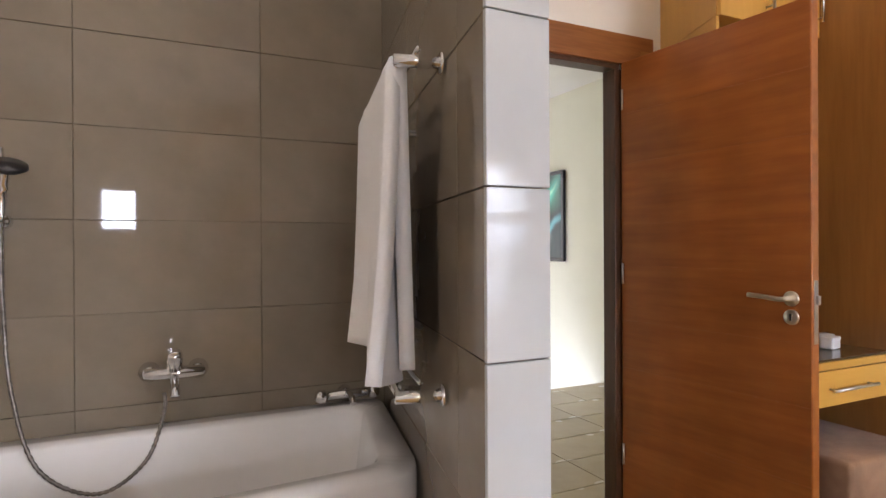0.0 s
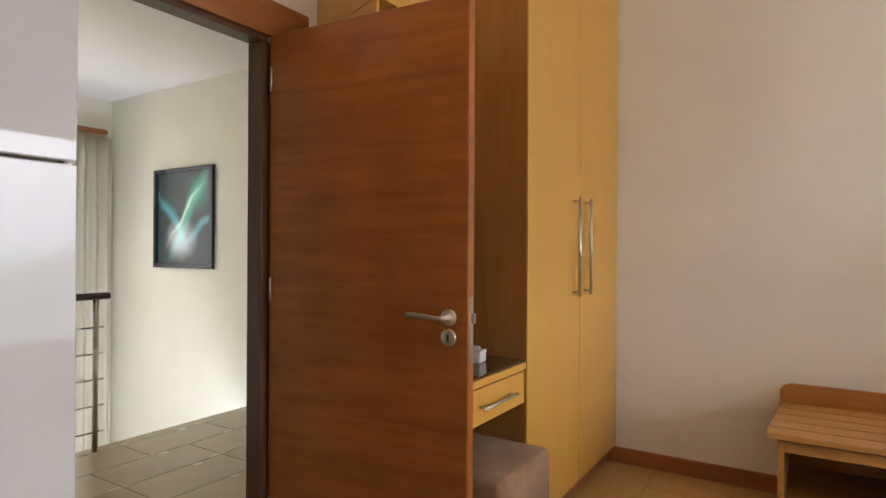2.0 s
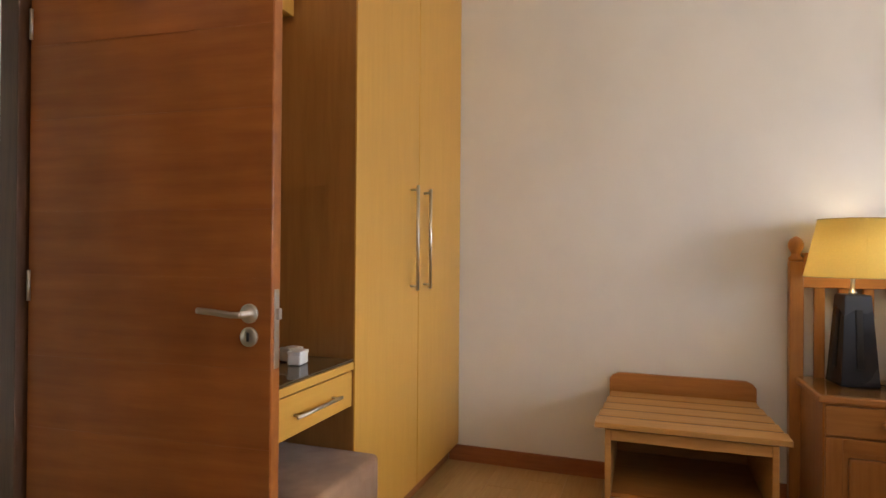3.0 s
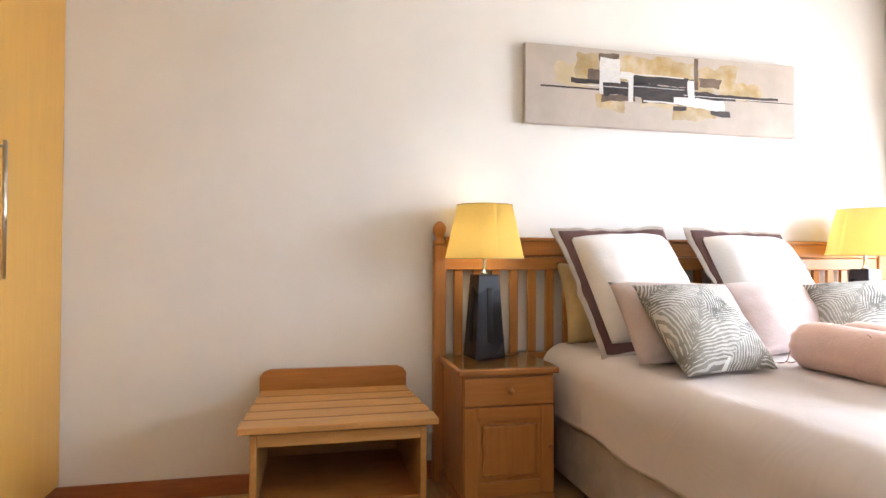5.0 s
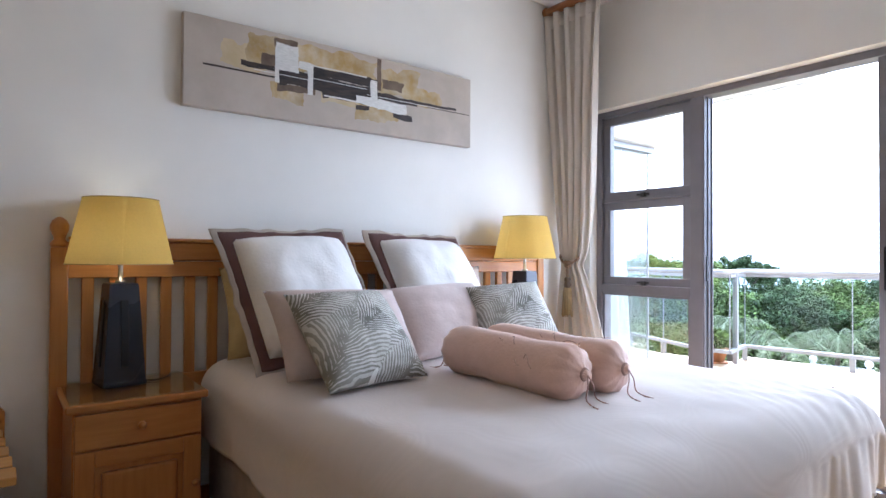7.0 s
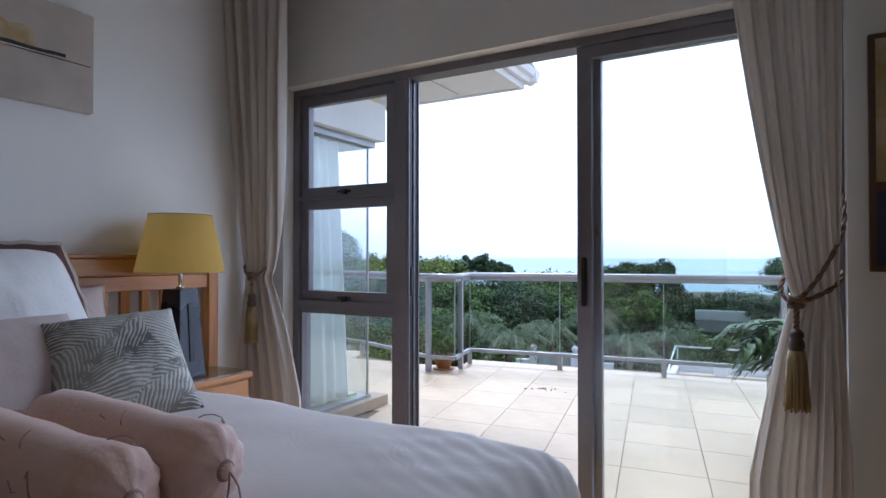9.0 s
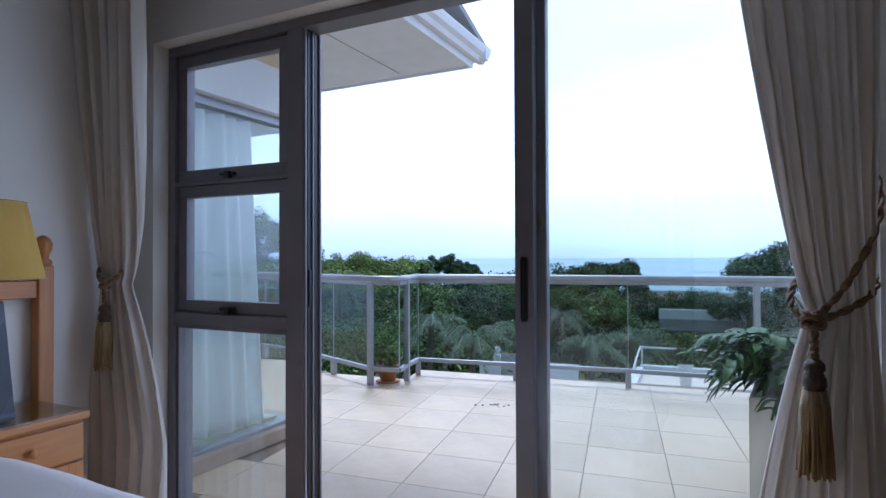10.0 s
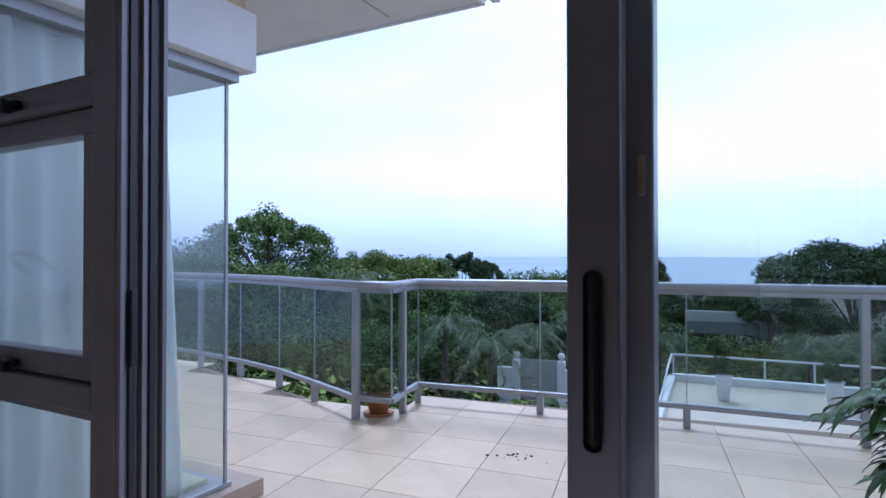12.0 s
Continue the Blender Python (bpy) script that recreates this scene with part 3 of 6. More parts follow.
part("glass_top", box(2.59, 3.174, FY - 0.004, DW - 0.026, 0.798, 0.806, 0.001), mat("smoked_glass", (0.10, 0.065, 0.03), 0.04, rvar=0.01, stain=0.03, spec=0.7), ng, "dark glass sheet on the counter")
dw = part("drawer", box(2.60, 3.172, FY - 0.002, FY + 0.018, 0.635, 0.762, 0.002), "beech_h", ng)
bar_handle(dw, (2.80, FY - 0.002, 0.697), (3.03, FY - 0.002, 0.697), 0.006, 0.028)
up = thing("upper_cupboard", pose(0, 0, 0), "beech wall cupboard high above the dressing niche", "cupboard")
bm = bmesh.new()
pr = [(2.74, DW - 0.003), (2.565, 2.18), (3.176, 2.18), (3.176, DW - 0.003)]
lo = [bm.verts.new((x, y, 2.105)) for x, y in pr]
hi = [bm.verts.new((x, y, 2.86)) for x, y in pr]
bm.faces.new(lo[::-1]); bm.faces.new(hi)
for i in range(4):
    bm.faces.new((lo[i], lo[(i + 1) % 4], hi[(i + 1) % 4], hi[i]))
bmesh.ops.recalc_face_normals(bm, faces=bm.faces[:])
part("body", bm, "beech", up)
for a, b, hx in ((2.567, 2.868, 2.83), (2.872, 3.174, 3.14)):
    d = part("door", box(a, b, 2.160, 2.178, 2.10, 2.86, 0.002), "beech", up)
    bar_handle(d, (hx, 2.160, 2.17), (hx, 2.160, 2.34), 0.006)

st = thing("stool", pose(2.95, 2.02, 0), "cube stool upholstered in brown suede under the counter", "stool")
s = box(-0.225, 0.225, -0.235, 0.235, 0.03, 0.475, 0.02, 3)
part("seat", s, "suede", st, "worn brown suede cushion top", True)
for x in (-0.19, 0.19):
    for y in (-0.19, 0.19):
        part("foot", lathe([(0.018, 0), (0.022, 0.03)], 12, pose(x, y, 0)), "black", st)
for i, (x, y, r) in enumerate(((3.02, 2.03, 8), (3.07, 2.09, -12))):
    so = thing("soap_box", pose(x, y, 0.807, 0, 0, r), "small white wrapped toiletry box on the glass counter", "toiletry box", "boxes on the counter")
    part("carton", box(-0.035, 0.035, -0.025, 0.025, 0, 0.045, 0.006), "white_plastic", so)
    part("lid", box(-0.036, 0.036, -0.026, 0.026, 0.034, 0.048, 0.004), "white_plastic", so)


# ---- bath corner ----
tb = thing("bathtub", pose(0, 0, 0), "white enamel corner bath set against the tiled wall", "bathtub")
TZ = 0.625
outer = [(-0.55, TW), (1.415, TW), (1.262, 2.03), (0.75, 1.99), (0.0, 1.95), (-0.40, 2.05), (-0.55, 2.3)]
cx, cy = 0.45, 2.40


def tubring(scale, z, squash=1.0):
    """Rim outline with rounded corners, shrunk towards the middle."""
    pts, n, r = [], len(outer), 0.10
    for i in range(n):
        p, a, b = (Vector(outer[j % n]) for j in (i, i - 1, i + 1))
        a, b = p + (a - p).normalized() * min(r, (a - p).length / 2.1), p + (b - p).normalized() * min(r, (b - p).length / 2.1)
        pts += [a * (1 - k) ** 2 + p * 2 * k * (1 - k) + b * k * k for k in (0, 0.2, 0.4, 0.6, 0.8, 1)]
    return [(cx + (p.x - cx) * scale, cy + (p.y - cy) * scale * squash, z) for p in pts]


bm = bmesh.new()
rings = []
for sc, sq, z in ((1.0, 1.0, 0.0), (1.0, 1.0, TZ - 0.02), (0.995, 1.0, TZ), (0.90, 0.86, TZ), (0.885, 0.845, TZ - 0.012), (0.85, 0.80, TZ - 0.2), (0.77, 0.68, TZ - 0.40), (0.5, 0.4, TZ - 0.44)):
    rings.append([bm.verts.new(p) for p in tubring(sc, z, sq)])
for a, b in zip(rings, rings[1:]):
    for i in range(len(a)):
        bm.faces.new((a[i], a[(i + 1) % len(a)], b[(i + 1) % len(a)], b[i]))
bm.faces.new(rings[-1])
bmesh.ops.recalc_face_normals(bm, faces=bm.faces[:])
part("shell", bm, "enamel", tb, "", True)
part("waste", lathe([(0, 0), (0.035, 0), (0.03, 0.006), (0, 0.008)], 20, pose(0.45, 2.40, TZ - 0.44)), "chrome", tb, "", True)
mxr = thing("bath_mixer", pose(0.672, TW, 0.822), "chrome wall-mounted bath mixer with a lever", "tap")
for dx in (-0.075, 0.075):
    part("wall_flange", lathe([(0, 0), (0.034, 0), (0.034, 0.006), (0.022, 0.018), (0.02, 0.05), (0, 0.05)], 20, pose(dx, 0, -0.02, 90)), "chrome", mxr, "", True)
part("body", tube([(-0.09, -0.055, -0.02), (0.09, -0.055, -0.02)], 0.021, 16), "chrome", mxr, "", True)
part("cartridge", lathe([(0, 0), (0.024, 0), (0.026, 0.05), (0.022, 0.065), (0, 0.068)], 18, pose(0, -0.058, -0.01, 12)), "chrome", mxr, "", True)
part("lever", box(-0.012, 0.012, -0.155, -0.05, 0.052, 0.064, 0.004), "chrome", mxr)
part("spout", tube(arc([(0, -0.055, -0.03), (0, -0.10, -0.04), (0, -0.15, -0.055), (0, -0.165, -0.075)], 5), 0.014, 12), "chrome", mxr, "", True)
part("hose_union", lathe([(0, 0), (0.012, 0), (0.012, 0.035), (0, 0.035)], 12, pose(0.0, -0.06, -0.078)), "chrome", mxr, "", True)
sh = thing("hand_shower", pose(0.215, TW, 1.40), "chrome hand shower with a long ribbed hose on the tiled wall", "shower")
part("slide_bar", tube([(-0.012, -0.045, -0.30), (-0.012, -0.045, 0.12)], 0.009, 12), "chrome", sh, "", True)
part("bracket", lathe([(0, 0), (0.022, 0), (0.02, 0.045), (0, 0.046)], 16, pose(-0.012, 0, -0.10, 90)), "chrome", sh, "", True)
part("head", lathe([(0, 0), (0.05, 0.004), (0.052, 0.016), (0.03, 0.03), (0, 0.034)], 24, pose(0.02, -0.12, 0.07, 205, 10)), "black", sh, "dark shower head", True)
part("grip", tube(arc([(0.01, -0.09, 0.05), (-0.006, -0.06, -0.02), (-0.012, -0.055, -0.10)], 5), [0.010 + 0.004 * math.sin(k / 10 * 3.1) for k in range(11)], 12), "chrome", sh, "", True)
hose = arc([(-0.012, -0.055, -0.10), (-0.005, -0.07, -0.35), (0.02, -0.09, -0.62), (0.09, -0.12, -0.84), (0.24, -0.14, -0.93), (0.37, -0.12, -0.86), (0.425, -0.08, -0.72), (0.426, -0.06, -0.66)], 26)
part("hose", tube(hose, [0.006 + 0.0014 * math.sin(i * 2.1) for i in range(len(hose))], 8), "hose", sh, "ribbed metal hose", True)
fl = thing("tub_filler", pose(1.265, TW, 0.665), "small chrome bath filler tap by the corner", "tap")
part("body", tube([(-0.075, -0.05, 0), (0.075, -0.05, 0)], 0.016, 14), "chrome", fl, "", True)
for dx in (-0.075, 0.075):
    part("tap_head", lathe([(0, 0), (0.024, 0), (0.026, 0.02), (0.018, 0.035), (0, 0.036)], 14, pose(dx * 1.15, -0.05, 0.0, 0, 90 if dx > 0 else -90)), "chrome", fl, "", True)
part("wall_flange", lathe([(0, 0), (0.026, 0), (0.02, 0.02), (0.014, 0.05), (0, 0.05)], 18, pose(0, 0, 0, 90)), "chrome", fl, "", True)
part("spout", tube(arc([(0, -0.05, 0), (0, -0.10, 0.0), (0, -0.13, -0.02)], 5), 0.012, 12), "chrome", fl, "", True)


def towel_rail(z, y0, ln):
    r = thing("towel_rail", PM @ pose(0, y0, z), "chrome towel rail on the tiled pier", "towel rail", "towel rails")
    part("bar", tube([(-0.10, 0.0, 0), (-0.10, ln, 0)], 0.009, 14), "chrome", r, "", True)
    part("bar", tube([(-0.055, 0.0, 0.03), (-0.055, ln, 0.03)], 0.006, 12), "chrome", r, "", True)
    for y in (0.0, ln):
        part("bracket", tube([(-0.005, y, 0), (-0.112, y, 0)], 0.014, 14), "chrome", r, "", True)
        part("wall_flange", lathe([(0, 0), (0.024, 0), (0.024, 0.008), (0, 0.01)], 16, pose(0, y, 0, 0, -90)), "chrome", r, "", True)
    return r


towel_rail(1.625, 0.31, 0.80)
towel_rail(0.885, 0.31, 0.80)


def towel_shape(u, v):
    """Folded towel over the bar: u runs down the front, over the bar and down the back."""
    y = 0.335 + 0.68 * v
    if u < 0.47:
        s = (0.47 - u) / 0.47
        wave = math.sin(v * 21 + s * 1.2) * 0.6 + math.sin(v * 9 + 2) * 0.4
        return Vector((-0.10 - 0.022 - 0.022 * s - (0.006 + 0.034 * s * s) * wave, y - 0.07 * s * (1 - v) + 0.03 * s * v, 1.625 - (0.70 + 0.02 * math.sin(v * 8)) * s))
    if u < 0.53:
        a = (u - 0.47) / 0.06 * math.pi
        return Vector((-0.10 - 0.022 * math.cos(a), y, 1.625 + 0.022 * math.sin(a)))
    s = (u - 0.53) / 0.47
    return Vector((-0.10 + 0.022 + 0.010 * s * (1 + math.sin(v * 15)), y - 0.03 * s * (1 - v), 1.625 - 0.68 * s))


tw = thing("towel", PM, "white bath towel hung over the chrome rail", "towel")
part("cloth", sheet(60, 60, towel_shape, 0.034), "towel", tw, "", True)


def downlight(x, y):
    d = thing("downlight", pose(x, y, CEIL), "small round recessed ceiling downlight with a steel ring", "ceiling light", "downlights")
    part("ring", lathe([(0.030, -0.001), (0.045, -0.001), (0.045, -0.006), (0.032, -0.010), (0.030, -0.001)], 28), "steel", d, "", True)


downlight(1.7, 1.5)
downlight(0.5, 1.55)


# ---- sleeping corner ----
bn = thing("luggage_bench", pose(4.13, 0.713, 0), "slatted oak luggage bench with an open shelf below", "bench")
BWd, BD0, BD1 = 0.742, -0.318, 0.34      # width along the wall, front and back
# added dark board, so that the gaps between the slats look shaded
part("deck_board", box(BD0 + 0.03, BD1 - 0.03, -0.33, 0.33, 0.452, 0.461), "jamb", bn, "added dark board that darkens the gaps between the slats")
for i in range(5):
    y0 = BD0 + i * 0.1265
    part("slat", box(y0, y0 + 0.1085, -BWd / 2 + 0.008 * i, BWd / 2 - 0.008 * i, 0.462, 0.486, 0.003), "slat", bn)
    if i < 4:
        # dark filler in each gap takes the place of its shade
        part("gap_strip", box(y0 + 0.1087, y0 + 0.1263, -BWd / 2 + 0.008 * i + 0.012, BWd / 2 - 0.008 * i - 0.012, 0.462, 0.4835), "jamb", bn, "dark strip standing in for the shade between the slats")
pts = [(-0.345, 0.44), (0.345, 0.44), (0.345, 0.545), (0.33, 0.565), (0.30, 0.578), (-0.30, 0.578), (-0.33, 0.565), (-0.345, 0.545)]
bm = bmesh.new()
f = bm.faces.new([bm.verts.new((0.318, y, z)) for y, z in pts])
r = bmesh.ops.extrude_face_region(bm, geom=[f])
bmesh.ops.translate(bm, verts=[v for v in r["geom"] if isinstance(v, bmesh.types.BMVert)], vec=(0.022, 0, 0))
bmesh.ops.recalc_face_normals(bm, faces=bm.faces[:])
part("back_board", bm, "pine_h", bn)
for y0 in (-0.33, 0.305):
    part("side_panel", box(-0.285, 0.315, y0, y0 + 0.025, 0, 0.451, 0.003), "slat", bn)
part("front_rail", box(-0.287, -0.265, -0.305, 0.305, 0.405, 0.451, 0.003), "slat", bn)
part("shelf", box(-0.27, 0.31, -0.304, 0.304, 0.16, 0.18, 0.002), "pine_h", bn)
part("back_panel", box(0.30, 0.315, -0.304, 0.304, 0.0, 0.44), "pine_h", bn)


def nightstand(x, y, label, size=(1, 1, 1)):
    n = thing("nightstand", pose(x, y, 0) @ Matrix.Diagonal((*size, 1)), label, "nightstand", "nightstands by the bed")
    part("body", box(-0.205, 0.215, -0.213, 0.213, 0.05, 0.575, 0.003), "pine", n)
    part("plinth", box(-0.212, 0.215, -0.222, 0.222, 0.0, 0.06, 0.006), "pine_h", n)
    part("top", box(-0.226, 0.218, -0.234, 0.234, 0.575, 0.602, 0.007, 3), "pine_h", n)
    part("glass_top", box(-0.215, 0.212, -0.222, 0.222, 0.6025, 0.608, 0.001), "table_glass", n, "clear glass sheet")
    d = part("drawer", box(-0.222, -0.206, -0.207, 0.207, 0.448, 0.566, 0.003), "pine_h", n)
    part("knob", lathe([(0.007, 0), (0.007, 0.008), (0.015, 0.016), (0.014, 0.024), (0, 0.028)], 16, pose(-0.222, 0, 0.51, 0, -90)), "pine", d, "", True)
    c = part("door", box(-0.212, -0.206, -0.207, 0.207, 0.065, 0.440), "pine", n)
    for a, e in ((-0.207, -0.145), (0.145, 0.207)):
        part("stile", box(-0.224, -0.212, a, e, 0.065, 0.440, 0.003), "pine", c)
    for a, e in ((0.065, 0.125), (0.385, 0.440)):
        part("rail", box(-0.224, -0.212, -0.145, 0.145, a, e, 0.003), "pine_h", c)
    part("panel", box(-0.223, -0.212, -0.125, 0.125, 0.145, 0.365, 0.010, 2), "pine", c, "raised centre panel")
    part("knob", lathe([(0.006, 0), (0.006, 0.008), (0.013, 0.014), (0.012, 0.021), (0, 0.025)], 16, pose(-0.224, -0.185, 0.27, 0, -90)), "pine", c, "", True)
    return n


nightstand(4.265, -0.027, "honey pine nightstand with glass top beside the luggage bench", (1, 1, 1.03))
nightstand(4.305, -2.29, "honey pine nightstand with glass top beside the curtain", (0.82, 0.86, 1.075))


def table_lamp(x, y, label, z=0.609):
    t = thing("table_lamp", pose(x, y, z, 0, 0, 8), label, "lamp", "bedside lamps")
    bm = bmesh.new()
    def ring(h, z):
        return [bm.verts.new((sx * h, sy * h, z)) for sx, sy in ((-1, -1), (1, -1), (1, 1), (-1, 1))]
    rs = [ring(0.078, 0), ring(0.078, 0.012), ring(0.076, 0.02), ring(0.053, 0.392), ring(0.050, 0.40)]
    for a, b in zip(rs, rs[1:]):
        for i in range(4):
            bm.faces.new((a[i], a[(i + 1) % 4], b[(i + 1) % 4], b[i]))
    bm.faces.new(rs[0][::-1]); bm.faces.new(rs[-1])
    bmesh.ops.bevel(bm, geom=bm.edges[:], offset=0.002, segments=2, affect="EDGES")
    b = part("base", bm, "lamp_blue", t, "tapered dark blue lacquered base")
    # slots are near-black strips on the faces; nothing is cut into the base
    for k in range(4):
        tilt = math.degrees(math.atan2(0.023, 0.372))
        slot = box(-0.014, 0.014, -0.004, 0.004, 0.0, 0.26, 0.002)
        slot.transform(pose(0, 0, 0, 0, 0, 90 * k) @ pose(0, -0.0728, 0.075, -tilt))
        part("slot", slot, "slate", b, "near-black strip drawn as a slot")
    part("stem", lathe([(0.018, 0.40), (0.018, 0.41), (0.009, 0.412), (0.009, 0.50), (0.016, 0.502), (0.016, 0.56)], 14), "steel", t, "", True)
    bm = lathe([(0.192, 0.476), (0.135, 0.735)], 48)
    for f in [f for f in bm.faces if len(f.verts) > 4]:
        bm.faces.remove(f)
    bmesh.ops.solidify(bm, geom=bm.faces[:], thickness=0.0015)
    s = part("shade", bm, "shade", t, "yellow cloth drum shade, lit", True)
    for r, z in ((0.1925, 0.476), (0.1355, 0.735)):
        ringpts = [(r * math.cos(a * math.pi / 24), r * math.sin(a * math.pi / 24), z) for a in range(49)]
        part("trim", tube(ringpts, 0.0022, 6, False), "ochre_cloth", s, "", True)
    part("spider", tube([(-0.135, 0, 0.728), (0.135, 0, 0.728)], 0.002, 6), "steel", s)
    return t


table_lamp(4.33, 0.005, "lit bedside lamp with yellow shade and tapered dark blue base", 0.627)
table_lamp(4.27, -2.20, "lit bedside lamp with yellow shade and dark base by the curtain", 0.655)
cord = arc([(4.34, -0.07, 0.631), (4.30, -0.12, 0.631), (4.34, -0.17, 0.631), (4.40, -0.20, 0.631), (4.475, -0.21, 0.62)], 6)
tagged(part("lamp_cord", tube(cord, 0.003, 6), "black"), "thin black lamp cord lying on the nightstand", "cord")

hb = thing("headboard", pose(0, 0, 0), "honey pine slatted headboard with turned posts", "headboard")
HB0, HB1 = 0.235, -2.54
for y in (HB0 - 0.032, HB1 + 0.032):
    p = part("post", box(4.425, 4.480, y - 0.030, y + 0.030, 0, 1.17, 0.006), "pine", hb)
    part("finial", lathe([(0.030, 1.17), (0.033, 1.185), (0.020, 1.20), (0.022, 1.212), (0.032, 1.235), (0.034, 1.255), (0.026, 1.275), (0.010, 1.288), (0, 1.29)], 20, pose(4.452, y, 0)), "pine", p, "", True)
part("top_rail", box(4.432, 4.476, HB1 + 0.06, HB0 - 0.06, 1.115, 1.195, 0.006), "pine_h", hb)
part("top_cap", box(4.420, 4.480, HB1 + 0.06, HB0 - 0.06, 1.195, 1.212, 0.005), "pine_h", hb)
part("middle_rail", box(4.436, 4.472, HB1 + 0.06, HB0 - 0.06, 1.045, 1.113, 0.004), "pine_h", hb)
part("bottom_rail", box(4.436, 4.472, HB1 + 0.06, HB0 - 0.06, 0.52, 0.62, 0.004), "pine_h", hb)
k = HB0 - 0.13
while k > HB1 + 0.1:
    part("slat", box(4.444, 4.466, k - 0.022, k + 0.022, 0.62, 1.045, 0.003), "pine", hb)
    k -= 0.098

# bed
BY0, BY1, BX0, BX1 = -0.335, -2.095, 2.40, 4.42
bd = thing("bed", pose(0, 0, 0), "double bed with a pale upholstered base and mattress", "bed")
part("base", box(BX0 + 0.05, BX1, BY1 + 0.03, BY0 - 0.03, 0.05, 0.33, 0.02, 3), "base_cloth", bd, "pale cloth bed base", True)
part("mattress", box(BX0 + 0.03, BX1, BY1 + 0.02, BY0 - 0.02, 0.33, 0.615, 0.05, 4), "white_cloth", bd, "", True)
for x in (BX0 + 0.15, BX1 - 0.1):
    for y in (BY0 - 0.12, BY1 + 0.12):
        part("foot", lathe([(0.025, 0), (0.03, 0.05)], 12, pose(x, y, 0)), "black", bd)


def drape(u, v):
    """Duvet: flat on top, rolled over the edge, hanging with soft folds; u from head to foot, v across."""
    r, top = 0.12, 0.665
    lx, ly = BX1 - 0.02 - (BX0 + r), (BY0 - BY1) / 2 - r
    hang = 0.19
    su = u * (lx + math.pi / 2 * r + hang)
    sv = (v - 0.5) * 2 * (ly + math.pi / 2 * r + hang)
    def fold(s, flat):
        if s <= flat:
            return s, 0.0, 0.0
        a = (s - flat) / r
        if a < math.pi / 2:
            return flat + r * math.sin(a), r * (1 - math.cos(a)), 0.0
        return flat + r, r + (s - flat - math.pi / 2 * r), s - flat - math.pi / 2 * r
    x, dx, hx = fold(su, lx)
    y, dy, hy = fold(abs(sv), ly)
    y = math.copysign(y, sv)
    drop = math.sqrt(dx * dx + dy * dy) if (dx and dy) else dx + dy
    drop = min(drop, r + hang)
    wx, wy = BX1 - 0.02 - x, (BY0 + BY1) / 2 + y
    if hy:
        wy += math.copysign(0.012 * math.sin(wx * 11) * hy / hang + 0.03 * hy, sv)
    if hx:
        wx -= 0.02 * math.sin(wy * 13) * hx / hang + 0.05 * hx
    foot = max(0.0, 1 - (wx - BX0) / 0.55) * max(0.0, 1 - (wy - BY1) / 0.7)
    rip = foot ** 0.8 * (0.005 * math.sin(wy * 88 + wx * 52 + 2.5 * noise.noise(Vector((wx * 5, wy * 5, 4)))) + 0.006 * math.sin(wy * 47 - wx * 15))
    if hx or hy:
        wx += rip * 0.7
    n = rip * 0.5 + noise.noise(Vector((wx * 2.2, wy * 2.2, 0.3))) * 0.016 + noise.noise(Vector((wx * 6, wy * 6, 1.7))) * 0.006
    return Vector((wx, wy, top - drop + n))


dv = thing("duvet", pose(0, 0, 0), "dusty pink textured duvet spread smoothly over the bed", "duvet")
part("cover", sheet(190, 190, drape, 0.012), "duvet", dv, "", True)
for a in ([drape(i / 130, 0.0) for i in range(131)], [drape(i / 130, 1.0) for i in range(131)], [drape(1.0, i / 130) for i in range(131)]):
    part("hem", tube([p - Vector((0, 0, 0.004)) for p in a], 0.007, 6), "base_cloth", dv, "stitched hem", True)


def pillow(name, label, mat_name, w, h, t, m, pinch=0.07, flange=None, seg=26, full=2.6, group="pillows on the bed"):
    """Stuffed cushion in its local x-z plane, base at z = 0."""
    o = thing(name, m, label, "pillow", group)
    ph = random.random() * 9
    def side(sg):
        def f(u, v):
            a, b = 2 * u - 1, 2 * v - 1
            e = (1 - abs(a) ** full) * (1 - abs(b) ** full)
            x = a * w / 2 * (1 - pinch * (1 - b * b))
            z = h / 2 + b * h / 2 * (1 - pinch * (1 - a * a))
            k = noise.noise(Vector((a * 2.2 + ph, b * 2.2, sg))) * 0.10 + noise.noise(Vector((a * 6 + ph, b * 3, sg))) * 0.05
            return Vector((x, sg * t / 2 * max(e, 0) ** 0.5 * (1 + k), z - h / 2))
        return f
    bm = sheet(seg, seg, side(-1))
    merge(bm, sheet(seg, seg, side(1)))
    bmesh.ops.remove_doubles(bm, verts=bm.verts[:], dist=0.0008)
    bmesh.ops.recalc_face_normals(bm, faces=bm.faces[:])
    part("cushion", bm, mat_name, o, "", True, pose(0, 0, h / 2))
    if flange:
        for nm, fm, w0, w1, y0 in flange:
            def band(u, v, w0=w0, w1=w1, y0=y0):
                a = u * 2 * math.pi
                c, s2 = math.cos(a), math.sin(a)
                q = max(abs(c), abs(s2))
                c, s2 = c / q, s2 / q
                d = w0 + (w1 - w0) * v
                out = max(0.0, d) / 0.075
                wob = (0.010 * math.sin(a * 7 + ph) + 0.006 * math.sin(a * 15 + ph)) * out
                d += 0.016 * out * abs(math.sin(2 * a)) ** 8 + 0.004 * out * math.sin(a * 23 + ph)
                return Vector((c * (w / 2 + d), y0 + wob + 0.034 * out * out, s2 * (h / 2 + d)))
            bm = sheet(128, 4, band, 0.005)
            part(nm, bm, fm, o, "", True, pose(0, 0, h / 2))
    return o


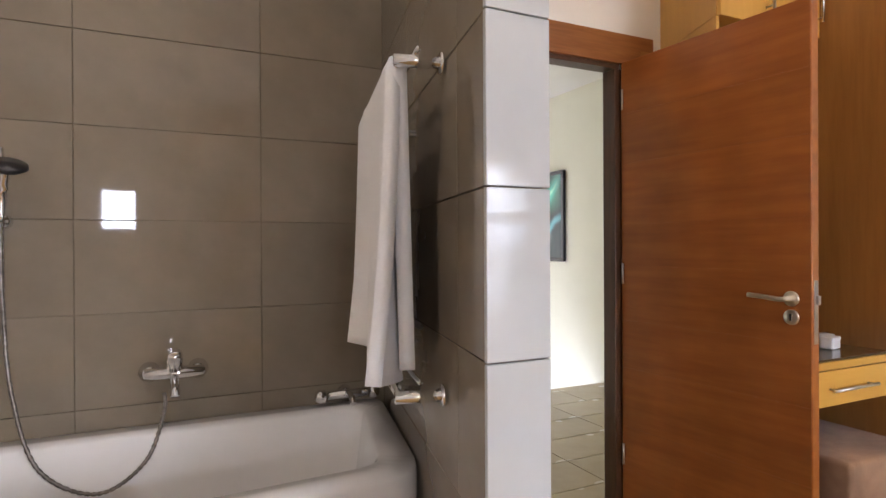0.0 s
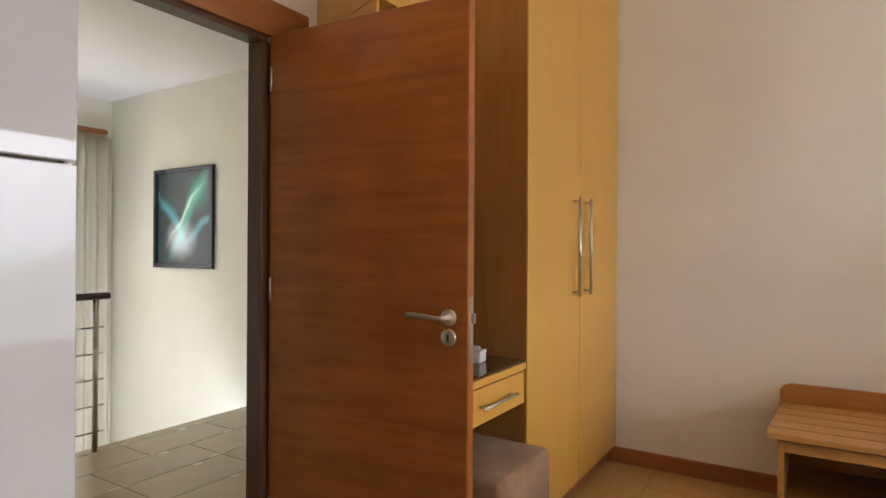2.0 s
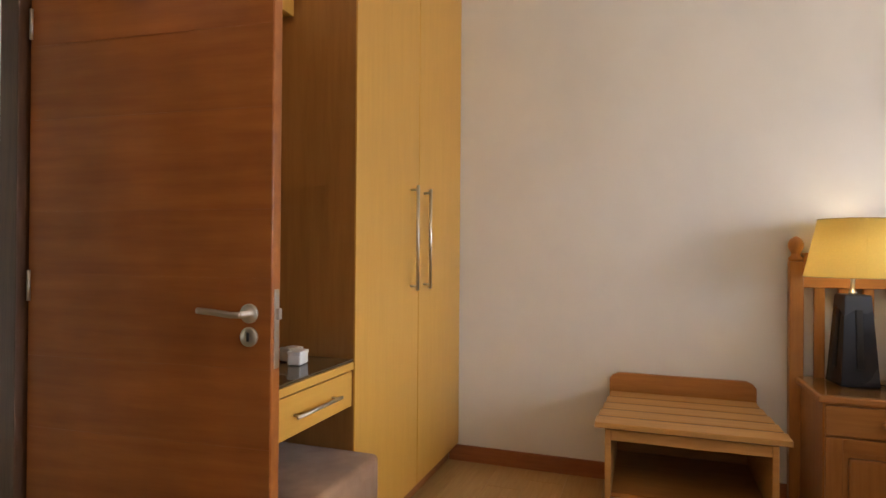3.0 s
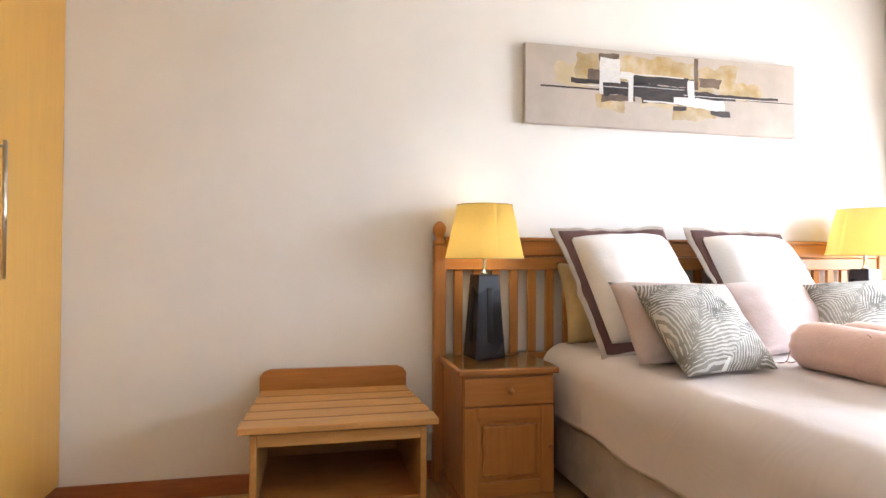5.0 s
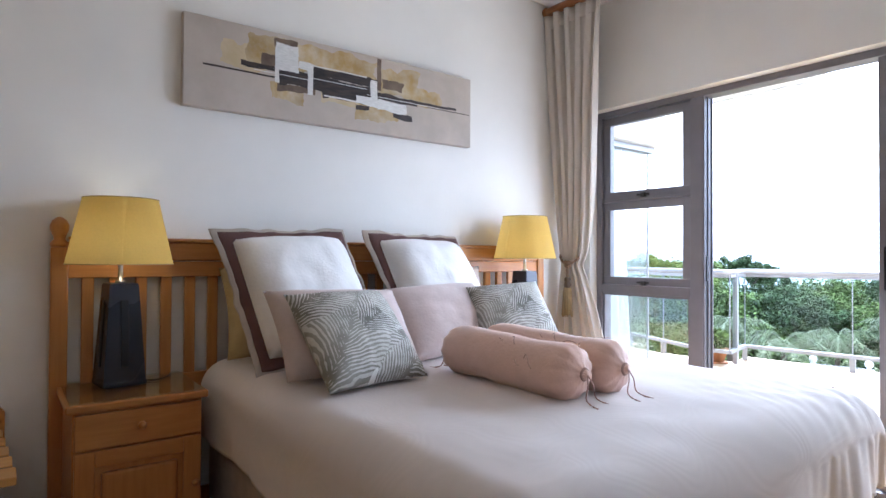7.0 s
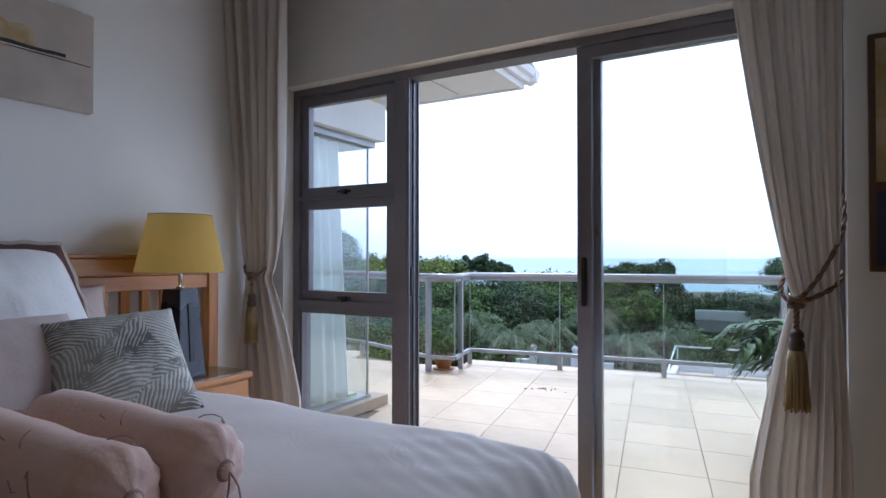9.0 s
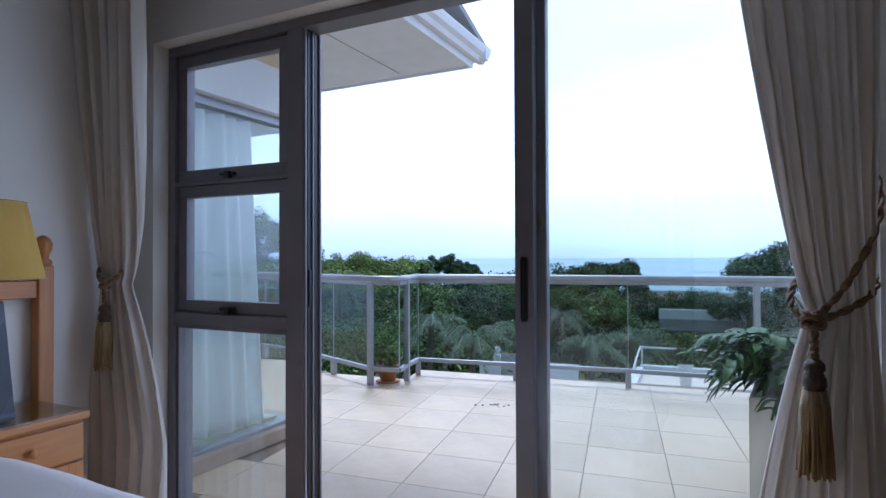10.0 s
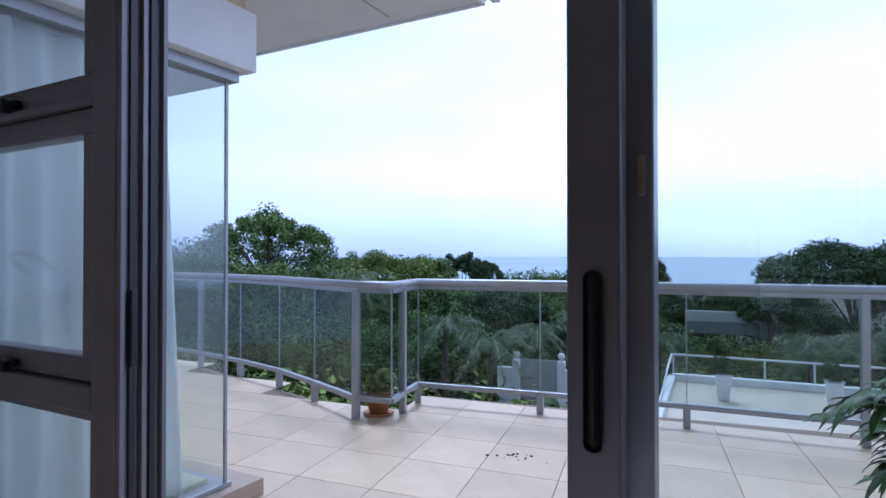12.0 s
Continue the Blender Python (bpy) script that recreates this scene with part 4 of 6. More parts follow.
def lean(x, y, z, yaw, tilt, roll=0):
    """Rests with its face towards -x, leaning back by tilt degrees."""
    return pose(x, y, z, 0, 0, -90 + yaw) @ pose(0, 0, 0, -tilt, 0, 0) @ pose(0, 0, 0, 0, roll, 0)


EURO = [("inner_border", "mocha", -0.020, 0.034, 0.0), ("outer_border", "taupe_cloth", 0.034, 0.054, 0.0)]
pillow("bed_pillow", "ochre cotton pillow against the headboard", "ochre_cloth", 0.64, 0.42, 0.13, lean(4.24, -0.71, 0.69, 0, 20))
pillow("bed_pillow", "blush cotton pillow against the headboard", "blush", 0.64, 0.42, 0.13, lean(4.24, -1.60, 0.69, 0, 20))
pillow("euro_pillow", "large white pillow with a mocha and taupe border", "white_cloth", 0.56, 0.57, 0.25, lean(3.985, -0.735, 0.735, 8, 32, -2), 0.01, EURO, full=3.4)
pillow("euro_pillow", "large white pillow with a mocha and taupe border", "white_cloth", 0.56, 0.57, 0.25, lean(4.005, -1.455, 0.735, 8, 32, 1), 0.01, EURO, full=3.4)
pillow("bed_pillow", "plain blush cotton pillow in front of the white one", "blush", 0.60, 0.39, 0.19, lean(3.65, -0.71, 0.69, 4, 38, 2), 0.05)
pillow("bed_pillow", "plain blush cotton pillow in front of the white one", "blush", 0.60, 0.39, 0.19, lean(3.80, -1.34, 0.69, 4, 38, -2), 0.05)
pillow("scatter_cushion", "white scatter cushion printed with grey palm fronds", "palm_print", 0.44, 0.43, 0.16, lean(3.45, -0.685, 0.690, 8, 44), 0.05)
pillow("scatter_cushion", "white scatter cushion printed with grey palm fronds", "palm_print", 0.41, 0.42, 0.15, lean(3.62, -1.575, 0.690, -22, 42, -5), 0.05)


def bolster(m, label, ln=0.705, r=0.094):
    o = thing("bolster", m, label, "bolster", "bolsters on the bed")
    pr = [(0.012, 0.0), (0.018, 0.012)] + [(r * math.sin(a * math.pi / 20) ** 0.75, 0.018 + 0.07 * (1 - math.cos(a * math.pi / 20))) for a in range(2, 11)]
    pr += [(r * (1 + 0.02 * math.sin(i * 1.3)), 0.09 + (ln - 0.18) * i / 12) for i in range(1, 12)]
    pr += [(q, ln - z) for q, z in pr[:11][::-1]]
    bm = lathe(pr, 36)
    for v in bm.verts:
        a = math.atan2(v.co.y, v.co.x)
        e = min(v.co.z, ln - v.co.z)
        k = max(0, 1 - e / 0.11)
        v.co.x *= 1 + 0.09 * k * math.sin(a * 11)
        v.co.y *= 1 + 0.09 * k * math.sin(a * 11)
        v.co.x -= 0.006 * math.sin(v.co.z * 9)
    b = part("roll", bm, "peach", o, "peach satin roll with gathered ends", True)
    for z, s in ((0.0, -1), (ln, 1)):
        part("tie", lathe([(0.020, -0.004), (0.023, 0.0), (0.020, 0.004)], 14, pose(0, 0, z - s * 0.012)), "thread", o, "mauve tie", True)
        for dx in (-0.03, 0.02):
            part("ribbon", tube(arc([(0, 0, z), (0.03, dx * 0.5, z + s * 0.014), (r - 0.02, dx, z + s * 0.020), (r - 0.005, dx * 1.5, z + s * 0.075)], 5), [0.0022] * 12 + [0.003] * 3 + [0.005], 6), "thread", o, "", True)
    for z, a0 in ((0.15, 2.4), (0.36, 3.6), (0.58, 2.7), (0.47, 4.4)):
        pts = [((r + 0.002) * math.cos(a0 + 0.25 * math.sin(i * 1.1)), (r + 0.002) * math.sin(a0 + 0.22 * math.cos(i * 0.9)), z + i * 0.011) for i in range(8)]
        part("embroidery", tube(pts, 0.0012, 5), "thread", o, "", True)
    return o


# local z is the roll's axis, local -x points down
def lay(x, y, z, yaw):
    return pose(x, y, z, 0, 0, yaw) @ pose(0, 0, 0, 0, -90, 0) @ pose(0, 0, 0, 0, 0, 180)


bolster(lay(3.61, -1.105, 0.762, 1), "peach satin bolster with tied ends on the duvet")
bolster(lay(3.59, -1.292, 0.762, 1), "peach satin bolster with tied ends behind the other")

# canvas over the bed
ar = thing("canvas_picture", pose(BW - 0.045, -1.075, 2.02), "wide abstract canvas in beige, ochre, black and white", "painting")
part("canvas", box(0, 0.043, -0.829, 0.829, -0.209, 0.209, 0.004), mat("beige_canvas", (0.52, 0.46, 0.40), 0.85, (0.46, 0.40, 0.34), scale=5, stain=0.12, sscale=4, bump=0.5, bscale=300), ar)
PAINT = dict(
    ochre=mat("ochre_paint", (0.42, 0.28, 0.09), 0.7, (0.52, 0.44, 0.31), scale=11, detail=7, stain=0.25, sscale=5, bump=0.4, bscale=60),
    brown=mat("umber_paint", (0.10, 0.065, 0.045), 0.6, (0.17, 0.12, 0.08), scale=12, bump=0.4, bscale=60),
    black=mat("black_paint", (0.012, 0.011, 0.012), 0.5, (0.05, 0.03, 0.025), scale=14, stretch=(1, 1, 5), bump=0.5, bscale=60),
    white=mat("impasto_white", (0.80, 0.79, 0.77), 0.6, (0.66, 0.65, 0.63), scale=30, stretch=(1, 1, 4), bump=0.9, bscale=80),
    sand=mat("sand_paint", (0.58, 0.48, 0.32), 0.8, (0.50, 0.40, 0.24), scale=8, bump=0.4, bscale=60),
)


def stroke(kind, y0, y1, z0, z1, lift, wob=0.012):
    """A patch of paint with a ragged outline; y to the viewer's right is negative."""
    bm = bmesh.new()
    pts = []
    n, m, k = 40, 12, random.random() * 50
    r = min(abs(y1 - y0), abs(z1 - z0)) * 0.35
    for i in range(2 * (n + m)):
        if i < n:
            p = (y0 + (y1 - y0) * i / n, z0)
        elif i < n + m:
            p = (y1, z0 + (z1 - z0) * (i - n) / m)
        elif i < 2 * n + m:
            p = (y1 + (y0 - y1) * (i - n - m) / n, z1)
        else:
            p = (y0, z1 + (z0 - z1) * (i - 2 * n - m) / m)
        q = Vector((p[0] * 9 + k, p[1] * 14, k))
        w = min(wob * 1.6, r)
        pts.append((p[0] + w * (noise.noise(q) + 0.35 * noise.noise(q * 4)), p[1] + w * (noise.noise(q + Vector((7, 3, 1))) + 0.35 * noise.noise(q * 4.3))))
    a = [bm.verts.new((-lift, y, z)) for y, z in pts]
    b = [bm.verts.new((-0.0002, y, z)) for y, z in pts]
    bm.faces.new(a)
    for i in range(len(a)):
        bm.faces.new((a[i], b[i], b[(i + 1) % len(a)], a[(i + 1) % len(a)]))
    bmesh.ops.recalc_face_normals(bm, faces=bm.faces[:])
    part("paint_stroke", bm, PAINT[kind], ar)


def S(kind, u0, u1, v0, v1, lift, wob=0.010):
    """u from 0 at the canvas's one end to 1 at the other, v from the bottom up."""
    stroke(kind, 0.829 - 1.658 * u0, 0.829 - 1.658 * u1, -0.209 + 0.418 * v0, -0.209 + 0.418 * v1, lift, wob)


for a in (("sand", .10, .26, .52, .80, .0010, .02), ("ochre", .17, .30, .55, .93, .0013, .02), ("ochre", .30, .60, .62, .95, .0011, .02),
          ("ochre", .60, .76, .50, .88, .0012, .025), ("ochre", .74, .86, .46, .70, .0010, .02), ("ochre", .24, .34, .22, .42, .0010, .02), ("ochre", .52, .68, .16, .36, .0010, .02),
          ("sand", .40, .58, .30, .45, .0009, .02), ("brown", .255, .32, .86, .97, .0016), ("brown", .215, .27, .56, .72, .0016), ("brown", .60, .615, .55, .97, .0016, .004),
          ("brown", .62, .70, .60, .72, .0014, .015), ("black", .15, .38, .54, .60, .0020, .006), ("black", .05, .30, .465, .485, .0020, .004), ("black", .26, .58, .42, .58, .0022, .012),
          ("black", .36, .60, .58, .70, .0022, .010), ("brown", .26, .38, .33, .42, .0018), ("black", .40, .56, .35, .45, .0021, .010), ("black", .56, .76, .44, .53, .0021, .008),
          ("black", .74, .93, .49, .525, .0020, .005), ("black", .80, .99, .465, .475, .0019, .003), ("black", .66, .74, .24, .31, .0022, .008), ("black", .52, .57, .27, .33, .0022, .006),
          ("white", .255, .325, .58, .88, .0034, .006), ("white", .325, .375, .62, .72, .0030, .006), ("white", .355, .372, .34, .72, .0032, .003), ("white", .253, .266, .42, .58, .0030, .003),
          ("white", .375, .56, .695, .71, .0030, .003), ("white", .575, .60, .42, .68, .0030, .004), ("white", .52, .60, .34, .455, .0034, .006), ("white", .60, .715, .31, .44, .0036, .006),
          ("white", .41, .53, .355, .375, .0030, .004), ("white", .19, .36, .515, .522, .0030, .002), ("white", .36, .56, .545, .552, .0030, .002), ("white", .56, .86, .475, .482, .0030, .002)):
    S(*a)


# ---- curtains ----
POLE = -2.61                                   # the pole's distance line before the window wall


def curtain(name, label, top_x, tie, z_tie, y_tie, low, folds, top=2.80, tight=0.13, bow=0.75):
    """Pleated curtain hung from the pole and drawn back by a tie; top_x, low: wall side and open side."""
    o = thing(name, pose(0, 0, 0), label, "curtain", "curtains at the sliding door")
    sg = math.copysign(tight / 2, top_x[1] - top_x[0])
    def f(u, v):
        z = 0.015 + (top - 0.015) * v
        if z > z_tie:
            s = (z - z_tie) / (top - z_tie)
            k, ends, y = s ** bow, top_x, y_tie + (POLE - y_tie) * s ** 0.8
        else:
            s = 1 - z / z_tie
            k, ends, y = min(1, s * 1.7) ** 0.8, low, y_tie + 0.03 * s
        a = tie - sg + (ends[0] - tie + sg) * min(1, k * 1.25)
        b = tie + sg + (ends[1] - tie - sg) * k
        near = math.exp(-((z - z_tie) / 0.20) ** 2)
        amp = 0.036 * (1 - 0.50 * near) * (1 - 0.25 * v)
        ph = u * folds * 2 * math.pi + 0.7 * math.sin(z * 2.3 + 3 * u)
        d = amp * (math.sin(ph) + 0.25 * math.sin(2 * ph + 1)) + 0.010 * math.sin(u * folds * 5.1 + z * 3)
        return Vector((a + (b - a) * u + 0.006 * math.sin(2 * ph), y + d, z))
    part("cloth", sheet(folds * 14, 80, f, 0.003), "curtain", o, "", True)
    hem = [f(1.0, j / 80) + Vector((0, 0.001, 0)) for j in range(81)]
    part("hem", tube(hem, 0.005, 6), "curtain", o, "stitched side hem", True)
    hd = sheet(folds * 8, 2, lambda u, v: Vector((top_x[0] + (top_x[1] - top_x[0]) * u, POLE - 0.012 + 0.02 * math.sin(u * folds * 2 * math.pi), top - 0.09 * v)), 0.004)
    part("heading", hd, "curtain", o, "pleated heading", True)
    return o


CE, CWT = -2.76, -2.805                        # cloth at the ties, by the bed and by the wall
curtain("curtain", "oatmeal linen curtain tied back beside the bed", (4.478, 4.03), 4.385, 1.09, CE, (4.465, 4.07), 5, tight=0.15, bow=0.52)
curtain("curtain", "oatmeal linen curtain tied back with a tasselled rope", (1.735, 2.11), 1.795, 1.06, CWT, (1.70, 2.00), 6)


def twisted(path, r):
    """Two strands laid round one another along a path."""
    bm = None
    P = [Vector(p) for p in path]
    for ph in (0, math.pi):
        pts = []
        for i, p in enumerate(P):
            d = (P[min(i + 1, len(P) - 1)] - P[max(i - 1, 0)]).normalized()
            s = d.cross(Vector((0.3, 1, 0.2))).normalized()
            t = d.cross(s)
            a = i * 0.75 + ph
            pts.append(p + (s * math.cos(a) + t * math.sin(a)) * r * 0.55)
        q = tube(pts, r * 0.72, 7)
        if bm is None:
            bm = q
        else:
            merge(bm, q)
    return bm


def tieback(x, z, tie, tight, cy, label, hook=None):
    o = thing("curtain_tieback", pose(0, 0, 0), label, "tieback", "tasselled tiebacks")
    y = cy + 0.045
    loop = []
    for i in range(81):
        a = math.pi / 2 + 2 * math.pi * i / 80
        front = (1 + math.sin(a)) / 2
        loop.append((tie + (x - tie) * front ** 2 + (tight / 2 + 0.016) * math.cos(a), cy + 0.056 * math.sin(a), z + 0.13 * (1 - front) ** 0.8))
    part("loop", twisted(loop, 0.0075), "rope", o, "twisted tan rope round the curtain", True)
    if hook:
        part("rope", twisted(arc([(hook[0], WW + 0.03, hook[1]), (hook[0] + 0.004, cy + 0.02, hook[1] - 0.14), ((hook[0] + x) / 2, y + 0.012, (hook[1] + z) / 2 - 0.10), (x, y + 0.01, z)], 16), 0.007), "rope", o, "twisted tan rope", True)
        part("hook", tube(arc([(hook[0], WW, hook[1]), (hook[0], WW + 0.03, hook[1]), (hook[0] + 0.01, WW + 0.045, hook[1] + 0.012)], 4), 0.006, 8), "black", o, "dark wall hook", True)
    kn = twisted([(x + 0.020 * math.cos(k * 0.5), y + 0.012 + 0.014 * math.sin(k * 0.5), z + 0.016 * math.sin(k * 0.31)) for k in range(40)], 0.008)
    part("knot", kn, "rope", o, "round rope knot", True)
    part("cord", twisted([(x, y + 0.014, z - 0.004 * k) for k in range(24)], 0.0085), "rope", o, "", True)
    cp2 = lathe([(0, 0.0), (0.012, -0.002), (0.021, -0.012), (0.022, -0.026), (0.017, -0.032), (0.023, -0.045), (0.025, -0.062), (0.020, -0.068), (0.024, -0.078), (0, -0.078)], 20, pose(x, y + 0.014, z - 0.088))
    part("cap", cp2, mat("wound_cap", (0.085, 0.055, 0.032), 0.7, scale=80, bump=0.6, bscale=160), o, "dark wound tassel cap", True)
    bm = lathe([(0.015, 0), (0.018, -0.03), (0.020, -0.16), (0.0, -0.16)], 16, pose(x, y + 0.014, z - 0.160))
    for k in range(54):
        a = k * 2.4
        r0, r1 = 0.021, 0.028 + 0.010 * random.random()
        ln = 0.180 + 0.022 * random.random()
        aw = a + random.uniform(-0.25, 0.25)
        merge(bm, tube([(x + r0 * math.cos(a), y + 0.014 + r0 * math.sin(a), z - 0.160), (x + (r0 + 0.007) * math.cos(a), y + 0.014 + (r0 + 0.007) * math.sin(a), z - 0.20), (x + r1 * math.cos(aw), y + 0.014 + r1 * math.sin(aw), z - 0.160 - ln)], 0.0036, 5))
    part("tassel", bm, "tassel", o, "gold and brown fringe", True)
    return o


tieback(4.362, 1.095, 4.385, 0.15, CE, "tan rope tieback with gold tassel on the curtain by the bed")
tieback(1.856, 1.050, 1.795, 0.13, CWT, "tan rope tieback with gold tassel on the curtain by the wall", (1.718, 1.434))
cp = thing("curtain_pole", pose(0, 0, 0), "thick reddish wooden curtain pole above the sliding door", "curtain pole")
part("pole", tube([(1.2, POLE, 2.83), (4.46, POLE, 2.83)], 0.030, 16), "frame", cp, "", True)
part("end_cap", lathe([(0, 0), (0.036, 0), (0.038, 0.015), (0.030, 0.025)], 18, pose(4.485, POLE, 2.83, 0, -90)), "frame", cp, "", True)
for x in (1.35, 3.0, 4.40):
    part("bracket", box(x - 0.012, x + 0.012, WW, POLE, 2.80, 2.825, 0.004), "frame", cp)
pc = thing("wall_picture", pose(1.43, WW, 1.15), "framed picture in ochre and dark blue on the plaster wall", "picture")
part("frame", box(-0.21, 0.21, 0, 0.02, 0, 0.80, 0.004), "jamb", pc)
part("upper_print", box(-0.19, 0.19, 0.02, 0.023, 0.30, 0.78), PAINT["ochre"], pc)
part("lower_print", box(-0.19, 0.19, 0.02, 0.023, 0.02, 0.27), mat("navy_print", (0.03, 0.035, 0.06), 0.6), pc)

# ---- sliding door with side light ----
sl = thing("window_1", pose(0, 0, 0), "taupe aluminium sliding door with hinged side lights, pane slid open", "sliding door", kind="structure")
GY = -3.02
YI, YO = -2.985, -3.09     # frame depth
part("frame_head", box(RX, WX, YO, YI, 2.120, HEAD, 0.004), "alu", sl)
part("frame_jamb", box(WX - 0.045, WX, YO, YI, 0.02, 2.120, 0.004), "alu", sl)
part("frame_jamb", box(RX, RX + 0.05, YO, YI, 0.02, 2.120, 0.004), "alu", sl)
part("threshold", box(RX, WX, YO - 0.03, YI + 0.01, -0.012, 0.022, 0.003), "alu", sl, "aluminium threshold with tracks")
for y in (-3.02, -3.06):
    part("track", box(RX + 0.05, 3.60, y - 0.004, y + 0.004, 0.022, 0.034), "alu_light", sl)
part("mullion", box(3.555, 3.635, YO, YI, 0.022, 2.120, 0.004), "alu", sl)
part("transom", box(3.635, WX - 0.045, YO, YI, 0.900, 0.955, 0.004), "alu", sl)
part("transom", box(3.635, WX - 0.045, YO, YI, 1.522, 1.540, 0.004), "alu", sl)


SF = -3.003                                    # face of the hinged sashes


def sash(z0, z1, x0=3.64, x1=WX - 0.048):
    s = part("sash", box(x0, x1, SF - 0.045, SF, z1 - 0.052, z1, 0.003), "alu", sl, "hinged sash")
    part("rail", box(x0, x1, SF - 0.045, SF, z0, z0 + 0.052, 0.003), "alu", s)
    part("stile", box(x0, x0 + 0.055, SF - 0.045, SF, z0 + 0.052, z1 - 0.052, 0.003), "alu", s)
    part("stile", box(x1 - 0.055, x1, SF - 0.045, SF, z0 + 0.052, z1 - 0.052, 0.003), "alu", s)
    g = part("pane", box(x0 + 0.05, x1 - 0.05, SF - 0.016, SF - 0.010, z0 + 0.048, z1 - 0.048), "pane", s)
    g.visible_shadow = False
    hx = (x0 + x1) / 2
    part("stay", box(hx - 0.035, hx + 0.05, SF, SF + 0.018, z0 + 0.012, z0 + 0.026, 0.003), "black", s, "black window catch")
    part("catch", box(hx - 0.02, hx + 0.01, SF + 0.008, SF + 0.033, z0 + 0.0, z0 + 0.03, 0.004), "black", s)


sash(1.541, 2.113)
sash(0.957, 1.521)
for bx, bz in (((3.635, 3.655), (0.03, 0.882)), ((WX - 0.060, WX - 0.045), (0.03, 0.882)), ((3.635, WX - 0.045), (0.882, 0.900))):
    part("bead", box(*bx, GY - 0.01, YI - 0.012, *bz, 0.002), "alu", sl)
g = part("pane", box(3.64, WX - 0.045, GY - 0.003, GY + 0.003, 0.025, 0.905), "pane", sl)
g.visible_shadow = False


def slider(x0, x1, y, name, label):
    s = part(name, box(x0, x1, y - 0.018, y + 0.018, 2.065, 2.118, 0.003), "alu", sl, label)
    part("rail", box(x0, x1, y - 0.018, y + 0.018, 0.034, 0.11, 0.003), "alu", s)
    part("stile", box(x0, x0 + 0.065, y - 0.018, y + 0.018, 0.11, 2.065, 0.003), "alu", s)
    part("stile", box(x1 - 0.065, x1, y - 0.018, y + 0.018, 0.11, 2.065, 0.003), "alu", s)
    g = part("pane", box(x0 + 0.06, x1 - 0.06, y - 0.003, y + 0.003, 0.10, 2.075), "pane", s)
    g.visible_shadow = False
    return s


s1 = slider(RX + 0.03, 2.670, -3.01, "sliding_panel", "sliding panel pushed open")
part("pull", box(2.626, 2.648, -2.994, -2.986, 0.985, 1.20, 0.010), "black", s1, "black recessed finger pull")
s2 = slider(RX + 0.05, 2.640, -3.055, "fixed_panel", "fixed glazed panel")
part("latch_tag", box(2.585, 2.594, -3.036, -3.033, 1.29, 1.34, 0.001), "steel", s2, "small steel latch plate")
part("strike", box(3.540, 3.555, -3.022, -3.008, 1.00, 1.15, 0.002), "black", sl, "black strike plate")
for y in (-2.992, -3.038, -3.083):
    part("channel_lip", box(3.543, 3.555, y - 0.005, y + 0.005, 0.035, 2.118, 0.001), "alu", sl)
# black strips added to give the grooves between the lips their shade
for y in (-3.0165, -3.0605):
    part("brush_seal", box(3.549, 3.555, y - 0.006, y + 0.006, 0.035, 2.118), "black", sl, "black strip put in for the groove's shade")

w2 = thing("window_2", pose(0.165, 0, 0), "small high window in the wall beside the bath", "window", kind="structure")
for a, c, d, e in ((-0.205, 0.205, 1.43, 1.465), (-0.205, 0.205, 1.905, 1.94), (-0.205, -0.17, 1.465, 1.905), (0.17, 0.205, 1.465, 1.905)):
    part("frame_bar", box(a, c, -3.09, -3.03, d, e, 0.003), "alu", w2)
g = part("pane", box(-0.18, 0.18, -3.063, -3.057, 1.455, 1.915), "pane", w2)
g.visible_shadow = False

# ---- balcony ----
DZ = -0.055
ROT = 7.2
deck = [(-3.0, -8.02), (1.0, -7.50), (5.12, -6.92), (5.10, -6.36), (5.34, -6.34), (5.50, -6.20), (9.5, -7.25), (9.5, -3.1), (-3.0, -3.1)]
bm = bmesh.new()
f = bm.faces.new([bm.verts.new((x, y, DZ - 0.008)) for x, y in deck])
r = bmesh.ops.extrude_face_region(bm, geom=[f])
bmesh.ops.translate(bm, verts=[v for v in r["geom"] if isinstance(v, bmesh.types.BMVert)], vec=(0, 0, -0.30))
bmesh.ops.recalc_face_normals(bm, faces=bm.faces[:])
deck_ob = setting("balcony_floor", bm, "deck_grout", "cream tiled balcony floor", "balcony")

LINE = [(-2.5, -7.66), (0.65, -7.23), (1.85, -7.04), (2.94, -6.95), (4.015, -6.80), (5.06, -6.64), (5.00, -6.30), (4.93, -6.03), (5.235, -5.99), (5.884, -6.26), (6.547, -6.52), (7.27, -6.70), (8.05, -6.84), (9.4, -7.0)]
FULL = {0, 2, 6, 8, 12}
NOPOST = {7}                                   # glass meets glass at the outer corner
rl = thing("balustrade", pose(0, 0, 0), "silver aluminium balustrade with tinted glass panels round the balcony", "balustrade")
part("top_rail", tube([(x, y, 0.985) for x, y in LINE], 0.032, 12), "alu_light", rl, "rounded silver handrail", True)
